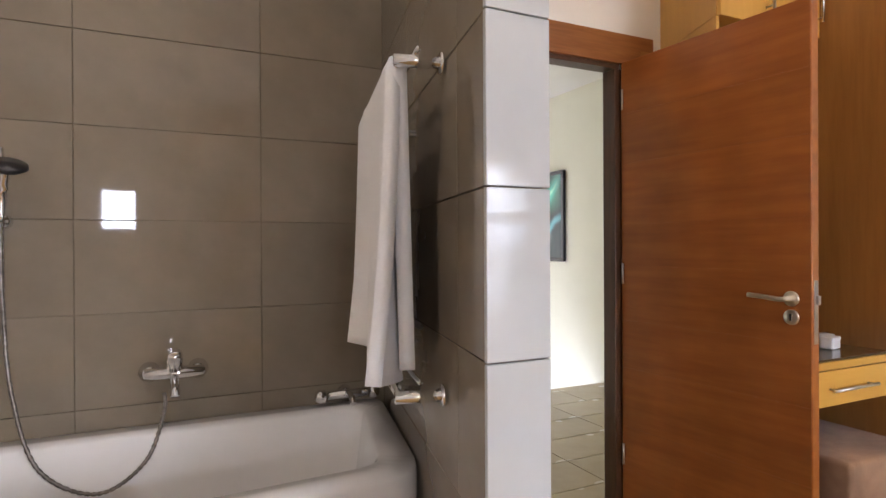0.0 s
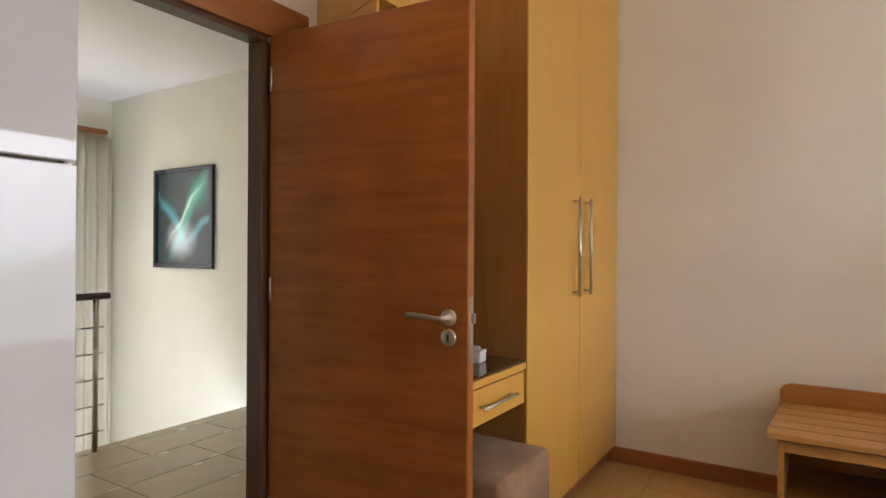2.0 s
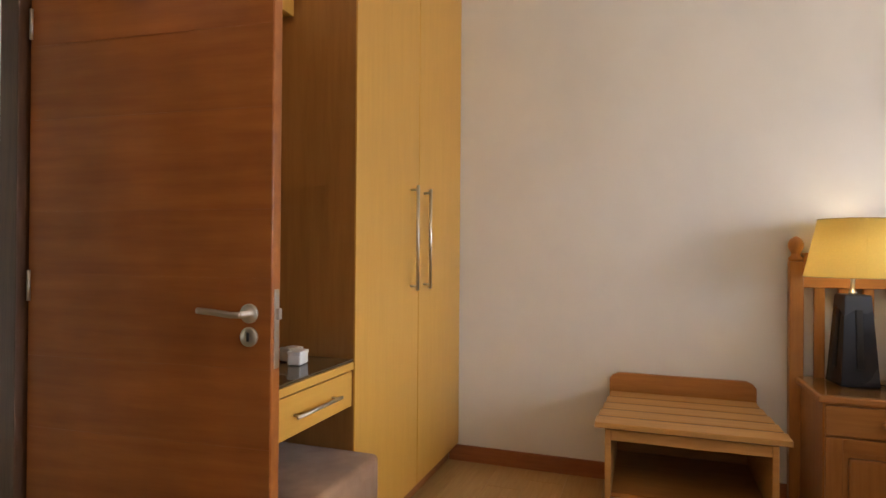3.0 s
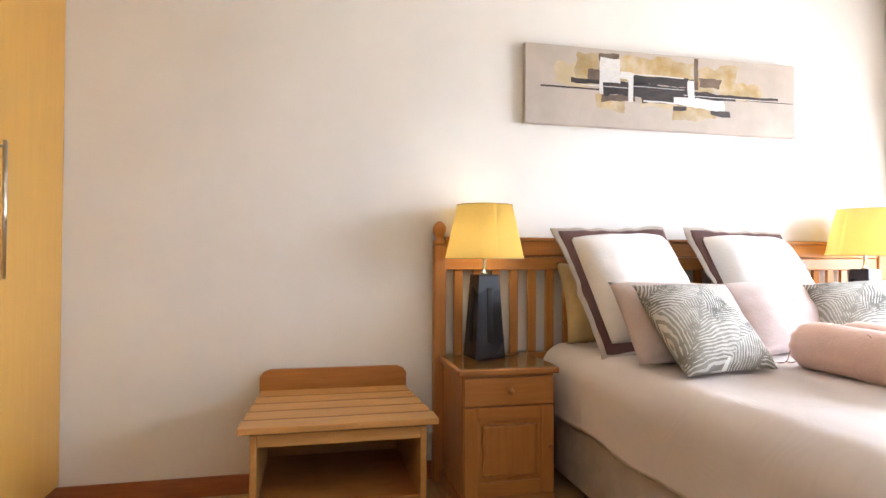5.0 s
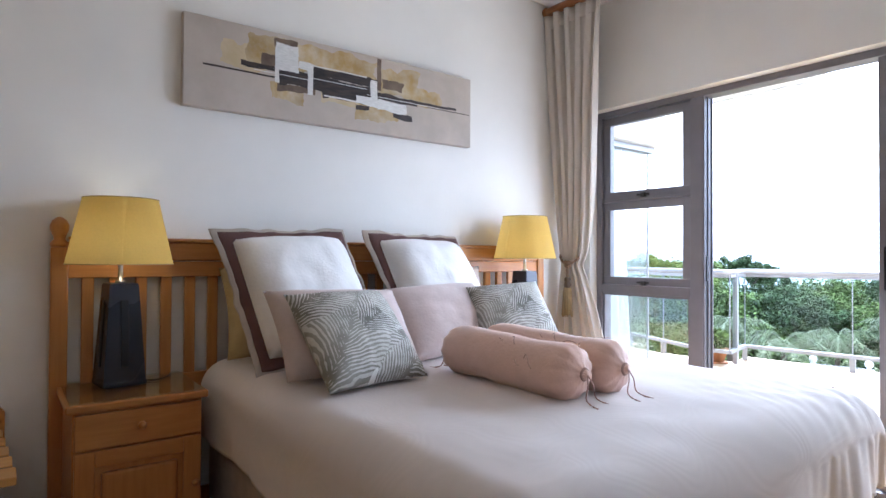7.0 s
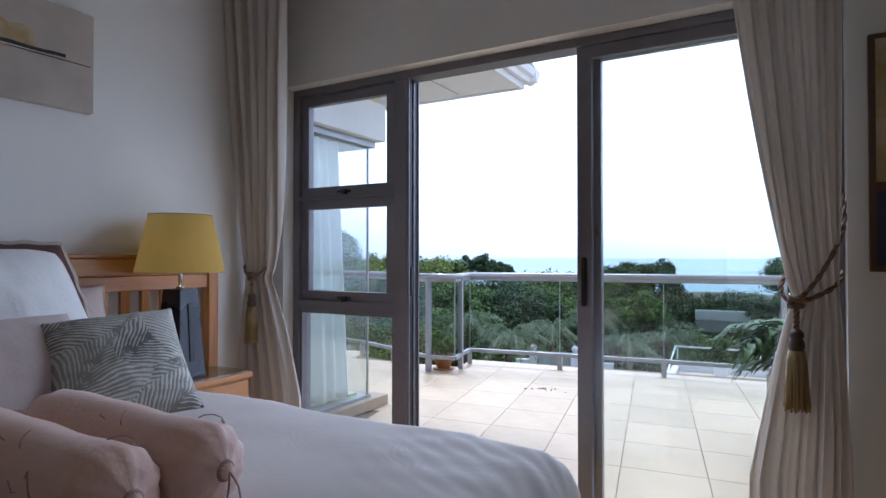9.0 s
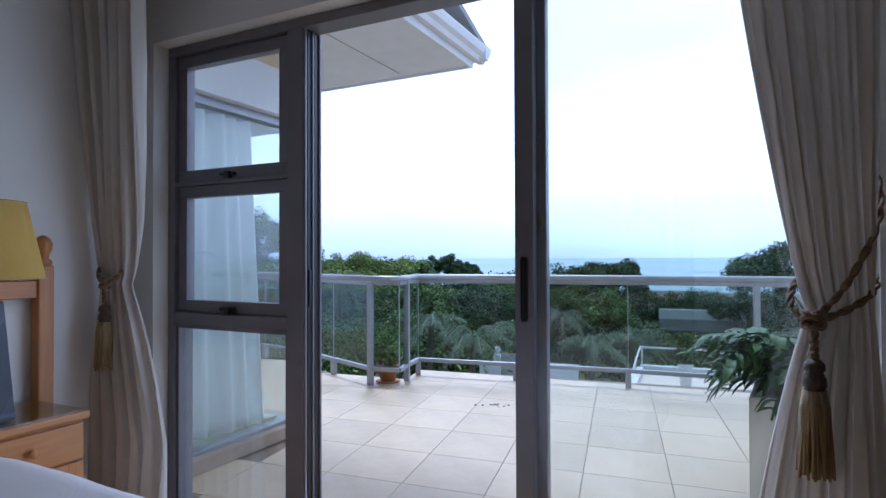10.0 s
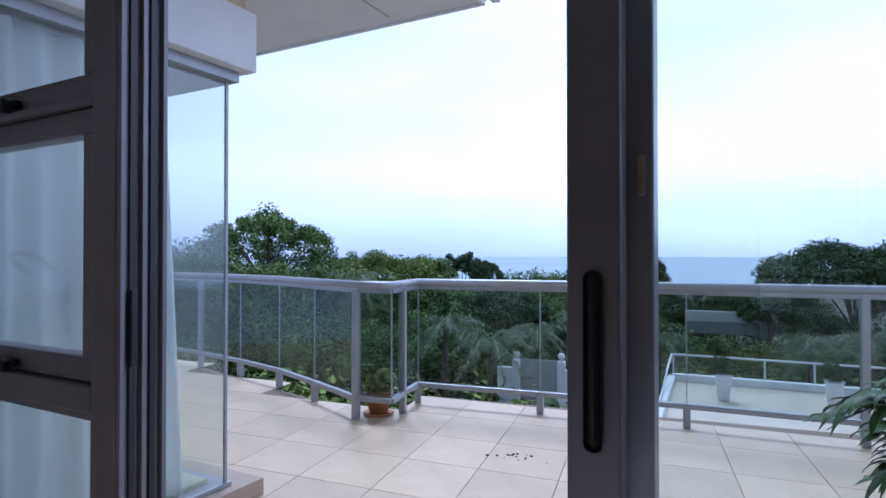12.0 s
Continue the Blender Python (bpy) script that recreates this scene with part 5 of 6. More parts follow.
for i, ((x0, y0), (x1, y1)) in enumerate(zip(LINE, LINE[1:])):
    L = math.hypot(x1 - x0, y1 - y0)
    m = pose(x0, y0, 0, 0, 0, math.degrees(math.atan2(y1 - y0, x1 - x0)))
    b = box(0, L, -0.022, 0.022, 0.085, 0.125, 0.004)
    part("bottom_rail", b, "alu_light", rl, at=m)
    b = box(0, L, -0.015, 0.015, 0.925, 0.958, 0.003)
    part("upper_rail", b, "alu_light", rl, at=m)
    g = part("glass_panel", box(0.006, L - 0.006, -0.004, 0.004, 0.12, 0.93), "rail_glass", rl, at=m)
    g.visible_shadow = False
    part("joint", box(-0.004, 0.004, -0.006, 0.006, 0.125, 0.925), "alu_light", rl, at=m)
for i, (x, y) in enumerate(LINE):
    if i in NOPOST:
        continue
    a, b = LINE[max(i - 1, 0)], LINE[min(i + 1, len(LINE) - 1)]
    m = pose(x, y, 0, 0, 0, math.degrees(math.atan2(b[1] - a[1], b[0] - a[0])))
    top = 0.96 if i in FULL else 0.10
    part("post", box(-0.026, 0.026, -0.026, 0.026, DZ, top, 0.004), "alu_light", rl, at=m)

# neighbouring glazed bay
by = thing("glazed_bay", pose(0, 0, 0), "frameless glass bay of the next room on a tiled kerb", "bay window", kind="structure")
part("kerb", box(4.80, 9.0, -4.60, -3.2, DZ, 0.03, 0.004), "kerb_tile", by, "tiled kerb")
part("track", box(4.865, 9.0, -4.44, -3.2, 0.03, 0.055, 0.003), "alu_light", by)
for nm, bb in (("side_glass", (4.872, 4.880, -4.405, -3.2, 0.055, 2.11)), ("front_glass", (4.882, 7.2, -4.413, -4.405, 0.055, 2.11))):
    g = part(nm, box(*bb), "pane", by)
    g.visible_shadow = False
part("corner_seal", box(4.870, 4.884, -4.415, -4.400, 0.055, 2.11), "alu_light", by)
part("head_track", box(4.83, 9.0, -4.45, -3.2, 2.11, 2.165, 0.003), "alu_light", by)
part("beam", box(4.76, 9.0, -4.50, -3.2, 2.165, 2.47, 0.004), "render_wall", by, "white rendered beam")
part("upper_wall", box(4.79, 9.0, -4.45, -3.2, 2.47, 2.79), "render_tan", by, "tan rendered band")
part("inner_floor", box(4.95, 9.0, -4.36, -3.2, 0.055, 0.075), mat("pale_green_floor", (0.50, 0.55, 0.36), 0.4), by)
part("inner_wall", box(9.0, 9.1, -4.5, -3.2, 0, 2.8), "render_wall", by)
part("house_wall", box(4.69, 9.5, -3.2, -3.05, DZ, 2.79), "render_wall", by, "white rendered house wall")


def sheer(u, v):
    return Vector((4.965 + 0.035 * math.sin(u * 7 * 2 * math.pi + 1.5 * math.sin(u * 6)) + 0.015 * math.sin(u * 23) + 0.05 * (1 - v) * math.sin(u * 5), -3.25 - 0.84 * u - 0.08 * (1 - v) * u, 0.08 + 2.06 * v))


sc = thing("sheer_curtain", pose(0, 0, 0), "white sheer curtain hanging inside the glass bay", "curtain")
part("cloth", sheet(110, 24, sheer, 0.002), "sheer", sc, "", True)

rf = thing("roof_overhang", pose(0, 0, 0), "white roof soffit with moulded gutter over the bay", "roof", kind="structure")
part("soffit", box(3.98, 9.5, -5.58, -3.0, 2.79, 2.81), "render_wall", rf, "white soffit board")
part("soffit_joint", box(4.60, 4.606, -5.5, -3.0, 2.785, 2.79), "concrete", rf)
part("fascia", box(3.955, 3.98, -5.605, -3.0, 2.77, 2.95, 0.003), "render_wall", rf)
part("fascia", box(3.98, 9.5, -5.605, -5.58, 2.77, 2.95, 0.003), "render_wall", rf)
prof = [(0, 0), (-0.05, -0.005), (-0.065, 0.03), (-0.10, 0.05), (-0.115, 0.10), (-0.11, 0.115), (0, 0.115)]


def gutter(a, b, out):
    """Moulded gutter run from a to b."""
    bm = bmesh.new()
    d = Vector(out)
    ra = [bm.verts.new(Vector(a) + d * -p[0] + Vector((0, 0, p[1]))) for p in prof]
    rb = [bm.verts.new(Vector(b) + d * -p[0] + Vector((0, 0, p[1]))) for p in prof]
    for i in range(len(prof)):
        bm.faces.new((ra[i], ra[(i + 1) % len(prof)], rb[(i + 1) % len(prof)], rb[i]))
    bm.faces.new(ra); bm.faces.new(rb[::-1])
    bmesh.ops.recalc_face_normals(bm, faces=bm.faces[:])
    part("gutter", bm, "render_wall", rf, "ogee gutter")


gutter((3.955, -5.72, 2.83), (3.955, -3.0, 2.83), (-1, 0, 0))
gutter((3.84, -5.605, 2.83), (9.5, -5.605, 2.83), (0, -1, 0))
part("roof_slope", sheet(1, 1, lambda u, v: Vector((3.86 + 5.6 * u, -5.7 + 2.7 * v, 2.95 + 0.9 * v)), 0.05), "concrete", rf)

# planter with a split-leaf plant on the balcony
pl = thing("planter", pose(1.605, -4.92, DZ, 0, 0, -5.4), "long cream planter box on the balcony tiles", "planter")
bm = bmesh.new()
rr = [[bm.verts.new((sx * h, sy * (h + 0.36), z)) for sx, sy in ((-1, -1), (1, -1), (1, 1), (-1, 1))] for h, z in ((0.30, 0), (0.30, 0.585), (0.26, 0.585), (0.26, 0.50))]
for a, b2 in zip(rr, rr[1:]):
    for i in range(4):
        bm.faces.new((a[i], a[(i + 1) % 4], b2[(i + 1) % 4], b2[i]))
bm.faces.new(rr[0][::-1])
bmesh.ops.bevel(bm, geom=bm.edges[:], offset=0.006, segments=2, affect="EDGES")
part("tub", bm, "planter", pl)
part("soil", box(-0.262, 0.262, -0.62, 0.62, 0.46, 0.505), "soil", pl)
ph = thing("philodendron", pose(1.655, -4.64, DZ + 0.475), "glossy green split-leaf plant growing over the planter", "plant")


def split_leaf(base, tip_dir, size, droop, rng):
    """Deeply split leaf: an arching midrib with long strap fingers that curl at their ends."""
    bm = bmesh.new()
    d = Vector(tip_dir).normalized()
    side = d.cross(Vector((0, 0, 1))).normalized()
    up = side.cross(d)
    def rib(s):
        return Vector(base) + d * (size * s) + up * (size * (0.18 * math.sin(s * 2.4) - droop * s * s))
    n = 9
    for i in range(n):
        s0 = 0.05 + 0.92 * i / n
        ln = size * (0.50 * math.sin(math.pi * (0.20 + 0.72 * s0)) ** 0.7 + 0.10) * rng.uniform(0.8, 1.15)
        for sg in (-1, 1):
            fan = 0.15 + 1.1 * s0 + rng.uniform(-0.15, 0.15)
            way = (side * sg * math.cos(fan * 0.9) + d * math.sin(fan * 0.9) + up * rng.uniform(0.05, 0.35)).normalized()
            acr = way.cross(up).normalized()
            w = size * rng.uniform(0.035, 0.055)
            fall = rng.uniform(0.25, 0.75)
            row = []
            for k in range(6):
                s = k / 5
                c = rib(s0) + way * (ln * s * (1 - 0.15 * s * s)) - Vector((0, 0, ln * fall * s * s)) + acr * (0.03 * size * math.sin(s * 5 + i))
                ww = w * (1.0 + 0.35 * math.sin(s * 3.0)) * (1 - s ** 4 * 0.92)
                row.append((bm.verts.new(c - acr * ww + up * ww * 0.3), bm.verts.new(c), bm.verts.new(c + acr * ww + up * ww * 0.3)))
            for a, c in zip(row, row[1:]):
                bm.faces.new((a[0], a[1], c[1], c[0]))
                bm.faces.new((a[1], a[2], c[2], c[1]))
    row = []
    for k in range(8):
        s = k / 7
        w = size * 0.10 * (1 - s * 0.8)
        row.append((bm.verts.new(rib(s) - side * w + up * w * 0.2), bm.verts.new(rib(s) - up * 0.002), bm.verts.new(rib(s) + side * w + up * w * 0.2)))
    for a, c in zip(row, row[1:]):
        bm.faces.new((a[0], a[1], c[1], c[0]))
        bm.faces.new((a[1], a[2], c[2], c[1]))
    return bm


rng = random.Random(5)
for i in range(34):
    az = radians(rng.uniform(-70, 110) if i < 22 else rng.uniform(0, 360))
    el = rng.uniform(-0.15, 0.85)
    ln = rng.uniform(0.12, 0.30)
    tip = Vector((math.cos(az) * math.cos(el) * ln, math.sin(az) * math.cos(el) * ln * 1.3, 0.14 + math.sin(el) * ln))
    lf = split_leaf(tip, (math.cos(az), math.sin(az), -0.15 + 0.5 * el), rng.uniform(0.26, 0.36), rng.uniform(0.25, 0.6), rng)
    l = part("leaf", lf, "pot_leaf", ph, "", True)
    part("stalk", tube(arc([(0.04 * math.cos(az), 0.04 * math.sin(az), 0), tip * 0.55 + Vector((0, 0, 0.06)), tip], 4), 0.006, 6), "leaf_mid", l, "", True)
# crumbs of dirt on the tiles
rng = random.Random(9)
bm = bmesh.new()
for i in range(16):
    x, y, s = 3.80 + rng.gauss(0, 0.20), -5.76 + rng.gauss(0, 0.06), rng.uniform(0.003, 0.011)
    box(x - s, x + s, y - s * 0.7, y + s * 0.7, DZ, DZ + s * 0.8, s * 0.3, 1, bm=bm)
tagged(part("dirt_crumbs", bm, "soil"), "dark crumbs of dirt scattered on the tiles", "dirt", kind="stuff")
pot = thing("plant_pot", pose(5.16, -6.19, DZ + 0.012), "terracotta pot with a bright green plant in the balustrade's corner", "plant pot")
part("pot", lathe([(0.07, 0.0), (0.115, 0.13), (0.125, 0.13), (0.125, 0.155), (0.10, 0.155)], 24), "terracotta", pot, "", True)
part("saucer", lathe([(0.11, -0.012), (0.125, 0.0), (0.10, 0.0)], 24), "terracotta", pot, "", True)


# ---- landing things ----
lp = thing("framed_picture", pose(4.255, 5.765, 1.525), "dark framed teal and white abstract picture in the stairwell", "picture")


def aurora():
    """Teal print: beams of light fanning up from a pale glow."""
    m, t, p = nodes("aurora_print")
    tc = add(t, "TexCoord")
    n = add(t, "TexNoise", Scale=3.0, Detail=4)
    t.links.new(tc.outputs["Object"], n.inputs["Vector"])
    bend = add(t, "VectorMath", operation="MULTIPLY_ADD")
    t.links.new(n.outputs["Color"], bend.inputs[0])
    bend.inputs[1].default_value = (0.16, 0.16, 0.16)
    t.links.new(tc.outputs["Object"], bend.inputs[2])
    col = None
    for y, z, tilt, wide, tall, rgb in ((0.02, -0.20, 0, 0.20, 0.17, (0.62, 0.70, 0.72)), (-0.10, 0.08, -32, 0.075, 0.50, (0.10, 0.42, 0.34)), (-0.02, 0.04, -40, 0.025, 0.36, (0.55, 0.62, 0.42)),
                                        (0.18, 0.02, 46, 0.06, 0.30, (0.06, 0.34, 0.42)), (-0.22, 0.22, -20, 0.16, 0.20, (0.02, 0.20, 0.12)), (-0.24, -0.10, -58, 0.05, 0.24, (0.10, 0.36, 0.42))):
        mp = t.nodes.new("ShaderNodeMapping")
        mp.vector_type = "TEXTURE"
        mp.inputs["Location"].default_value = (0.08, y + 0.08, z + 0.08)
        mp.inputs["Rotation"].default_value = (radians(-tilt), 0, 0)
        mp.inputs["Scale"].default_value = (1, wide, tall)
        t.links.new(bend.outputs[0], mp.inputs["Vector"])
        sp = t.nodes.new("ShaderNodeVectorMath")
        sp.operation = "MULTIPLY"
        sp.inputs[1].default_value = (0, 1, 1)
        t.links.new(mp.outputs["Vector"], sp.inputs[0])
        ln = add(t, "VectorMath", operation="LENGTH")
        t.links.new(sp.outputs["Vector"], ln.inputs[0])
        fa = add(t, "MapRange", From_Min=1.35, From_Max=0.0, To_Min=0.0, To_Max=1.0)
        fa.interpolation_type = "SMOOTHSTEP"
        t.links.new(ln.outputs["Value"], fa.inputs["Value"])
        sc = add(t, "VectorMath", operation="SCALE")
        sc.inputs[0].default_value = rgb
        t.links.new(fa.outputs["Result"], sc.inputs["Scale"])
        ad = add(t, "VectorMath", operation="ADD")
        if col is None:
            ad.inputs[0].default_value = (0.012, 0.040, 0.045)
        else:
            t.links.new(col, ad.inputs[0])
        t.links.new(sc.outputs["Vector"], ad.inputs[1])
        col = ad.outputs["Vector"]
    t.links.new(col, p.inputs["Base Color"])
    p.inputs["Roughness"].default_value = 0.25
    return m


part("print", box(-0.012, -0.002, -0.40, 0.40, -0.42, 0.42), aurora(), lp, "teal and white print")
for y0, y1, z0, z1 in ((-0.44, 0.44, 0.42, 0.457), (-0.44, 0.44, -0.457, -0.42), (-0.44, -0.40, -0.42, 0.42), (0.40, 0.44, -0.42, 0.42)):
    part("frame_bar", box(-0.03, 0.0, y0, y1, z0, z1, 0.004), "lamp_blue", lp)
br = thing("stair_balustrade", pose(0, 0, 0), "steel stair balustrade at the landing's edge", "balustrade")
for x in (2.90, 2.10, 1.30):
    part("post", tube([(x, 4.63, 0), (x, 4.63, 0.93)], 0.018, 12), "steel", br, "", True)
for z in (0.12, 0.28, 0.44, 0.60, 0.76):
    part("wire", tube([(0.92, 4.63, z), (2.95, 4.63, z)], 0.005, 8), "steel", br, "", True)
part("handrail", tube([(0.92, 4.63, 0.95), (2.98, 4.63, 0.95)], 0.022, 12), "jamb", br, "dark handrail", True)
lc = thing("landing_curtain", pose(0, 0, 0), "cream curtain on a wooden pole in the stairwell", "curtain")
part("cloth", sheet(70, 20, lambda u, v: Vector((3.50 + 0.72 * u, 6.90 + 0.03 * math.sin(u * 40), -2.4 + 4.75 * v)), 0.004), "landing_cloth", lc, "", True)
part("pole", tube([(1.0, 6.90, 2.40), (4.15, 6.90, 2.40)], 0.03, 12), "frame", lc, "reddish wooden pole", True)

# ---- land and sea ----
GZ = -5.2


def land(u, v):
    x, y = -160 + 360 * u, -8.5 - 240 * v
    z = GZ - 7.5 * min(1, v * 1.2) + 0.8 * noise.noise(Vector((x * 0.03, y * 0.03, 2)))
    return Vector((x, y, z))


setting("ground", sheet(50, 40, land), "ground", "overgrown green slope running down to the sea", "ground")
bm = bmesh.new()
bm.faces.new([bm.verts.new(p) for p in ((-4900, -230, -13), (4900, -230, -13), (4900, -4900, -13), (-4900, -4900, -13))])
bmesh.ops.recalc_face_normals(bm, faces=bm.faces[:])
setting("water", bm, "sea", "grey blue sea reaching the horizon", "sea")
setting("house_base", box(-3, 9.5, -6.6, -3.3, -6, -0.4), "render_wall", "rendered house wall below the balcony", "wall")


def leaf_mesh(centres, radii, per, size, material, name, rng, flat=0.75):
    """Many small folded leaf cards spread through lumps."""
    c = np.repeat(np.array(centres), per, axis=0)
    r = np.repeat(np.array(radii), per)
    n = len(c)
    d = rng.normal(size=(n, 3))
    d /= np.linalg.norm(d, axis=1)[:, None]
    rad = r * rng.uniform(0.05, 1.1, n) ** 0.5
    p = c + d * rad[:, None] * np.array((1, 1, flat))
    nn = rng.normal(size=(n, 3)) * 0.55 + d * 0.7 + np.array((0, 0, 0.75))
    nn /= np.linalg.norm(nn, axis=1)[:, None]
    a = np.cross(nn, rng.normal(size=(n, 3)))
    a /= np.linalg.norm(a, axis=1)[:, None]
    b = np.cross(nn, a)
    s = size * rng.uniform(0.6, 1.3, n)[:, None]
    v = np.stack([p - a * s, p + b * s * 0.55, p + a * s, p - b * s * 0.55], axis=1).reshape(-1, 3)
    me = bpy.data.meshes.new(name)
    me.from_pydata(v.tolist(), [], np.arange(4 * n).reshape(-1, 4).tolist())
    me.materials.append(M[material])
    return me


def tree(x, y, z, h, spread, label, leaf="leaf_mid", lumps=26, per=110, size=0.22, seed=1, deep=0.9, lean_x=0.0):
    """Broadleaf tree: tapered trunk, limbs and a ragged crown."""
    rng = np.random.default_rng(seed)
    o = thing("tree", pose(x, y, z), label, "tree", "trees below the balcony")
    tr = part("trunk", tube(arc([(0, 0, 0), (0.1 * h * 0.3, 0, h * 0.25), (lean_x * 0.4, 0.02 * h, h * 0.5), (lean_x, 0, h * 0.8)], 4), [0.020 * h * (1 - 0.07 * i) for i in range(13)], 8), "bark", o, "", True)
    cs, rs = [], []
    base = h - deep * spread
    k = seed * 3.7
    for i in range(lumps * 3):
        a = rng.uniform(0, 2 * math.pi)
        q = rng.uniform(0, 1) ** 0.5
        edge = spread * (1 + 0.30 * noise.noise(Vector((math.cos(a) * 1.6, math.sin(a) * 1.6, k))))
        bump = 0.80 + 0.34 * noise.noise(Vector((q * math.cos(a) * 2.3, q * math.sin(a) * 2.3, k + 5))) + 0.10 * rng.uniform(-1, 1)
        z = base + (h - base) * (1 - q ** 2.4) ** 0.5 * bump * (1 if i % 4 else rng.uniform(0.3, 0.9))
        cs.append((lean_x + q * edge * math.cos(a), q * edge * math.sin(a), z - 0.05 * spread))
        rs.append(spread * (rng.uniform(0.10, 0.19) if lumps > 38 else rng.uniform(0.15, 0.25)))
    for c in cs[:9]:
        part("limb", tube(arc([(lean_x * 0.4, 0, h * 0.40), (c[0] * 0.4 + lean_x * 0.3, c[1] * 0.45, h * 0.40 + (c[2] - h * 0.40) * 0.6), c], 3), [0.009 * h * (1 - 0.12 * k) for k in range(7)], 6), "bark", tr, "", True)
    cr = new("crown", leaf_mesh(cs, rs, per, size, leaf, "crown", rng))
    cr.parent = o
    return o


def palm(x, y, z, h, label, seed=1, fr=1.5, n=22):
    rng = random.Random(seed)
    o = thing("palm_tree", pose(x, y, z), label, "palm tree", "palms below the balcony")
    part("trunk", tube(arc([(0, 0, 0), (0.15, 0.05, h * 0.5), (0.1, 0, h)], 6), [0.13 - 0.004 * i for i in range(13)], 8), "bark", o, "", True)
    for i in range(n):
        a, el = 2 * math.pi * i / n + rng.uniform(-0.2, 0.2), rng.uniform(-0.25, 1.2)
        bm = bmesh.new()
        d = Vector((math.cos(a), math.sin(a), 0))
        sd = Vector((-math.sin(a), math.cos(a), 0))
        def rib(s):
            return Vector((0.1, 0, h)) + d * (fr * s * math.cos(el * (1 - 0.5 * s))) + Vector((0, 0, fr * (math.sin(el) * s - 0.75 * s * s)))
        K = 26
        for k in range(1, K):
            s = k / K
            p0, p1 = rib(s), rib(s + 0.020)
            w = fr * 0.27 * math.sin(math.pi * min(1, 0.15 + 0.8 * s))
            for sg in (-1, 1):
                t = p0 + sd * sg * w * rng.uniform(0.8, 1.1) + d * (w * 0.6) - Vector((0, 0, w * rng.uniform(0.5, 1.1)))
                bm.faces.new([bm.verts.new(q) for q in (p0, p1, t)])
        for k in range(K):
            a0, a1 = rib(k / K), rib((k + 1) / K)
            bm.faces.new([bm.verts.new(q) for q in (a0 - sd * 0.015, a1 - sd * 0.015, a1 + sd * 0.015, a0 + sd * 0.015)])
        part("frond", bm, "palm_leaf", o)
    return o


def dirn(px):
    """Unit heading from the balcony door for a bearing in degrees east of south."""
    return math.sin(radians(px)), -math.cos(radians(px))


def place(bearing, dist):
    s, c = dirn(bearing)
    return 2.3 + s * dist, -2.1 + c * dist


spec = [
    # bearing, distance, top height over the floor, spread, leaf, lumps, lean
    (44.6, 34, 3.5, 3.7, "leaf_mid", 40, 0.4), (53, 40, 1.6, 5.0, "leaf_dark", 26, 0), (44, 55, 1.5, 5.0, "leaf_dark", 20, 0),
    (57, 24, 1.10, 2.6, "leaf_mid", 26, 0), (51, 26, 1.05, 2.8, "leaf_mid", 28, 0), (46, 28, 0.75, 2.6, "leaf_mid", 26, 0), (41.5, 30, 0.45, 2.4, "leaf_mid", 24, 0), (37.5, 33, 0.25, 2.2, "leaf_bright", 22, 0),
    (33.8, 46, 1.55, 4.4, "leaf_bright", 48, 0), (38.0, 50, 1.0, 2.8, "leaf_mid", 20, 0), (30.0, 52, 0.7, 2.6, "leaf_mid", 18, 0),
    (26.6, 60, 1.05, 2.3, "leaf_dark", 20, 0), (24.2, 66, 0.0, 2.2, "leaf_dark", 14, 0),
    (13.5, 38, 0.5, 2.6, "leaf_dark", 26, 0), (10.3, 40, 0.8, 2.4, "leaf_dark", 24, 0), (19, 44, -0.2, 4.0, "leaf_mid", 22, 0), (23, 34, -0.9, 3.6, "leaf_mid", 24, 0),
    (-6.4, 42, 1.70, 4.6, "leaf_dark", 60, 0), (-13, 42, 1.55, 5.0, "leaf_dark", 40, 0), (-2.0, 66, -2.8, 4.0, "leaf_dark", 20, 0), (-22, 38, 1.6, 6.0, "leaf_mid", 30, 0), (3, 90, -3.8, 6.0, "leaf_dark", 20, 0),
    (7.5, 56, -2.3, 4.0, "leaf_dark", 24, 0), (2.0, 64, -2.9, 4.2, "leaf_dark", 24, 0), (-2.5, 58, -2.3, 4.0, "leaf_dark", 24, 0), (-0.5, 47, -2.2, 1.6, "leaf_dark", 20, 0),
    (30, 26, -1.3, 3.4, "leaf_mid", 26, 0), (38, 24, -1.2, 3.2, "leaf_mid", 26, 0), (45, 24, -0.8, 3.2, "leaf_mid", 26, 0), (52, 26, -0.6, 3.4, "leaf_bright", 24, 0), (57, 24, -0.5, 3.4, "leaf_mid", 24, 0),
    (17, 27, -1.6, 3.0, "leaf_dark", 22, 0), (11.5, 29, -1.4, 2.6, "leaf_dark", 22, 0), (24, 26, -2.0, 2.6, "leaf_mid", 20, 0),
    (-6, 32, -2.4, 2.6, "leaf_mid", 20, 0), (-11, 30, -1.6, 3.2, "leaf_dark", 22, 0), (1.5, 40, -4.2, 3.0, "leaf_bright", 24, 0), (5.5, 36, -3.4, 2.2, "leaf_mid", 20, 0), (-3.5, 36, -3.6, 2.4, "leaf_bright", 20, 0),
]
# lower crowns that close the slope, their tops under the handrail's line
rn = random.Random(31)
for k in range(30):
    bear = 13 + 54 * (k % 15 + rn.random()) / 15
    far = rn.uniform(26, 40) if k < 15 else rn.uniform(40, 62)
    spec.append((bear, far, 1.2 - far * math.tan(radians(rn.uniform(2.2, 4.6))), far * rn.uniform(0.06, 0.09), rn.choice(("leaf_mid", "leaf_mid", "leaf_bright", "leaf_dark")), 22, 0))
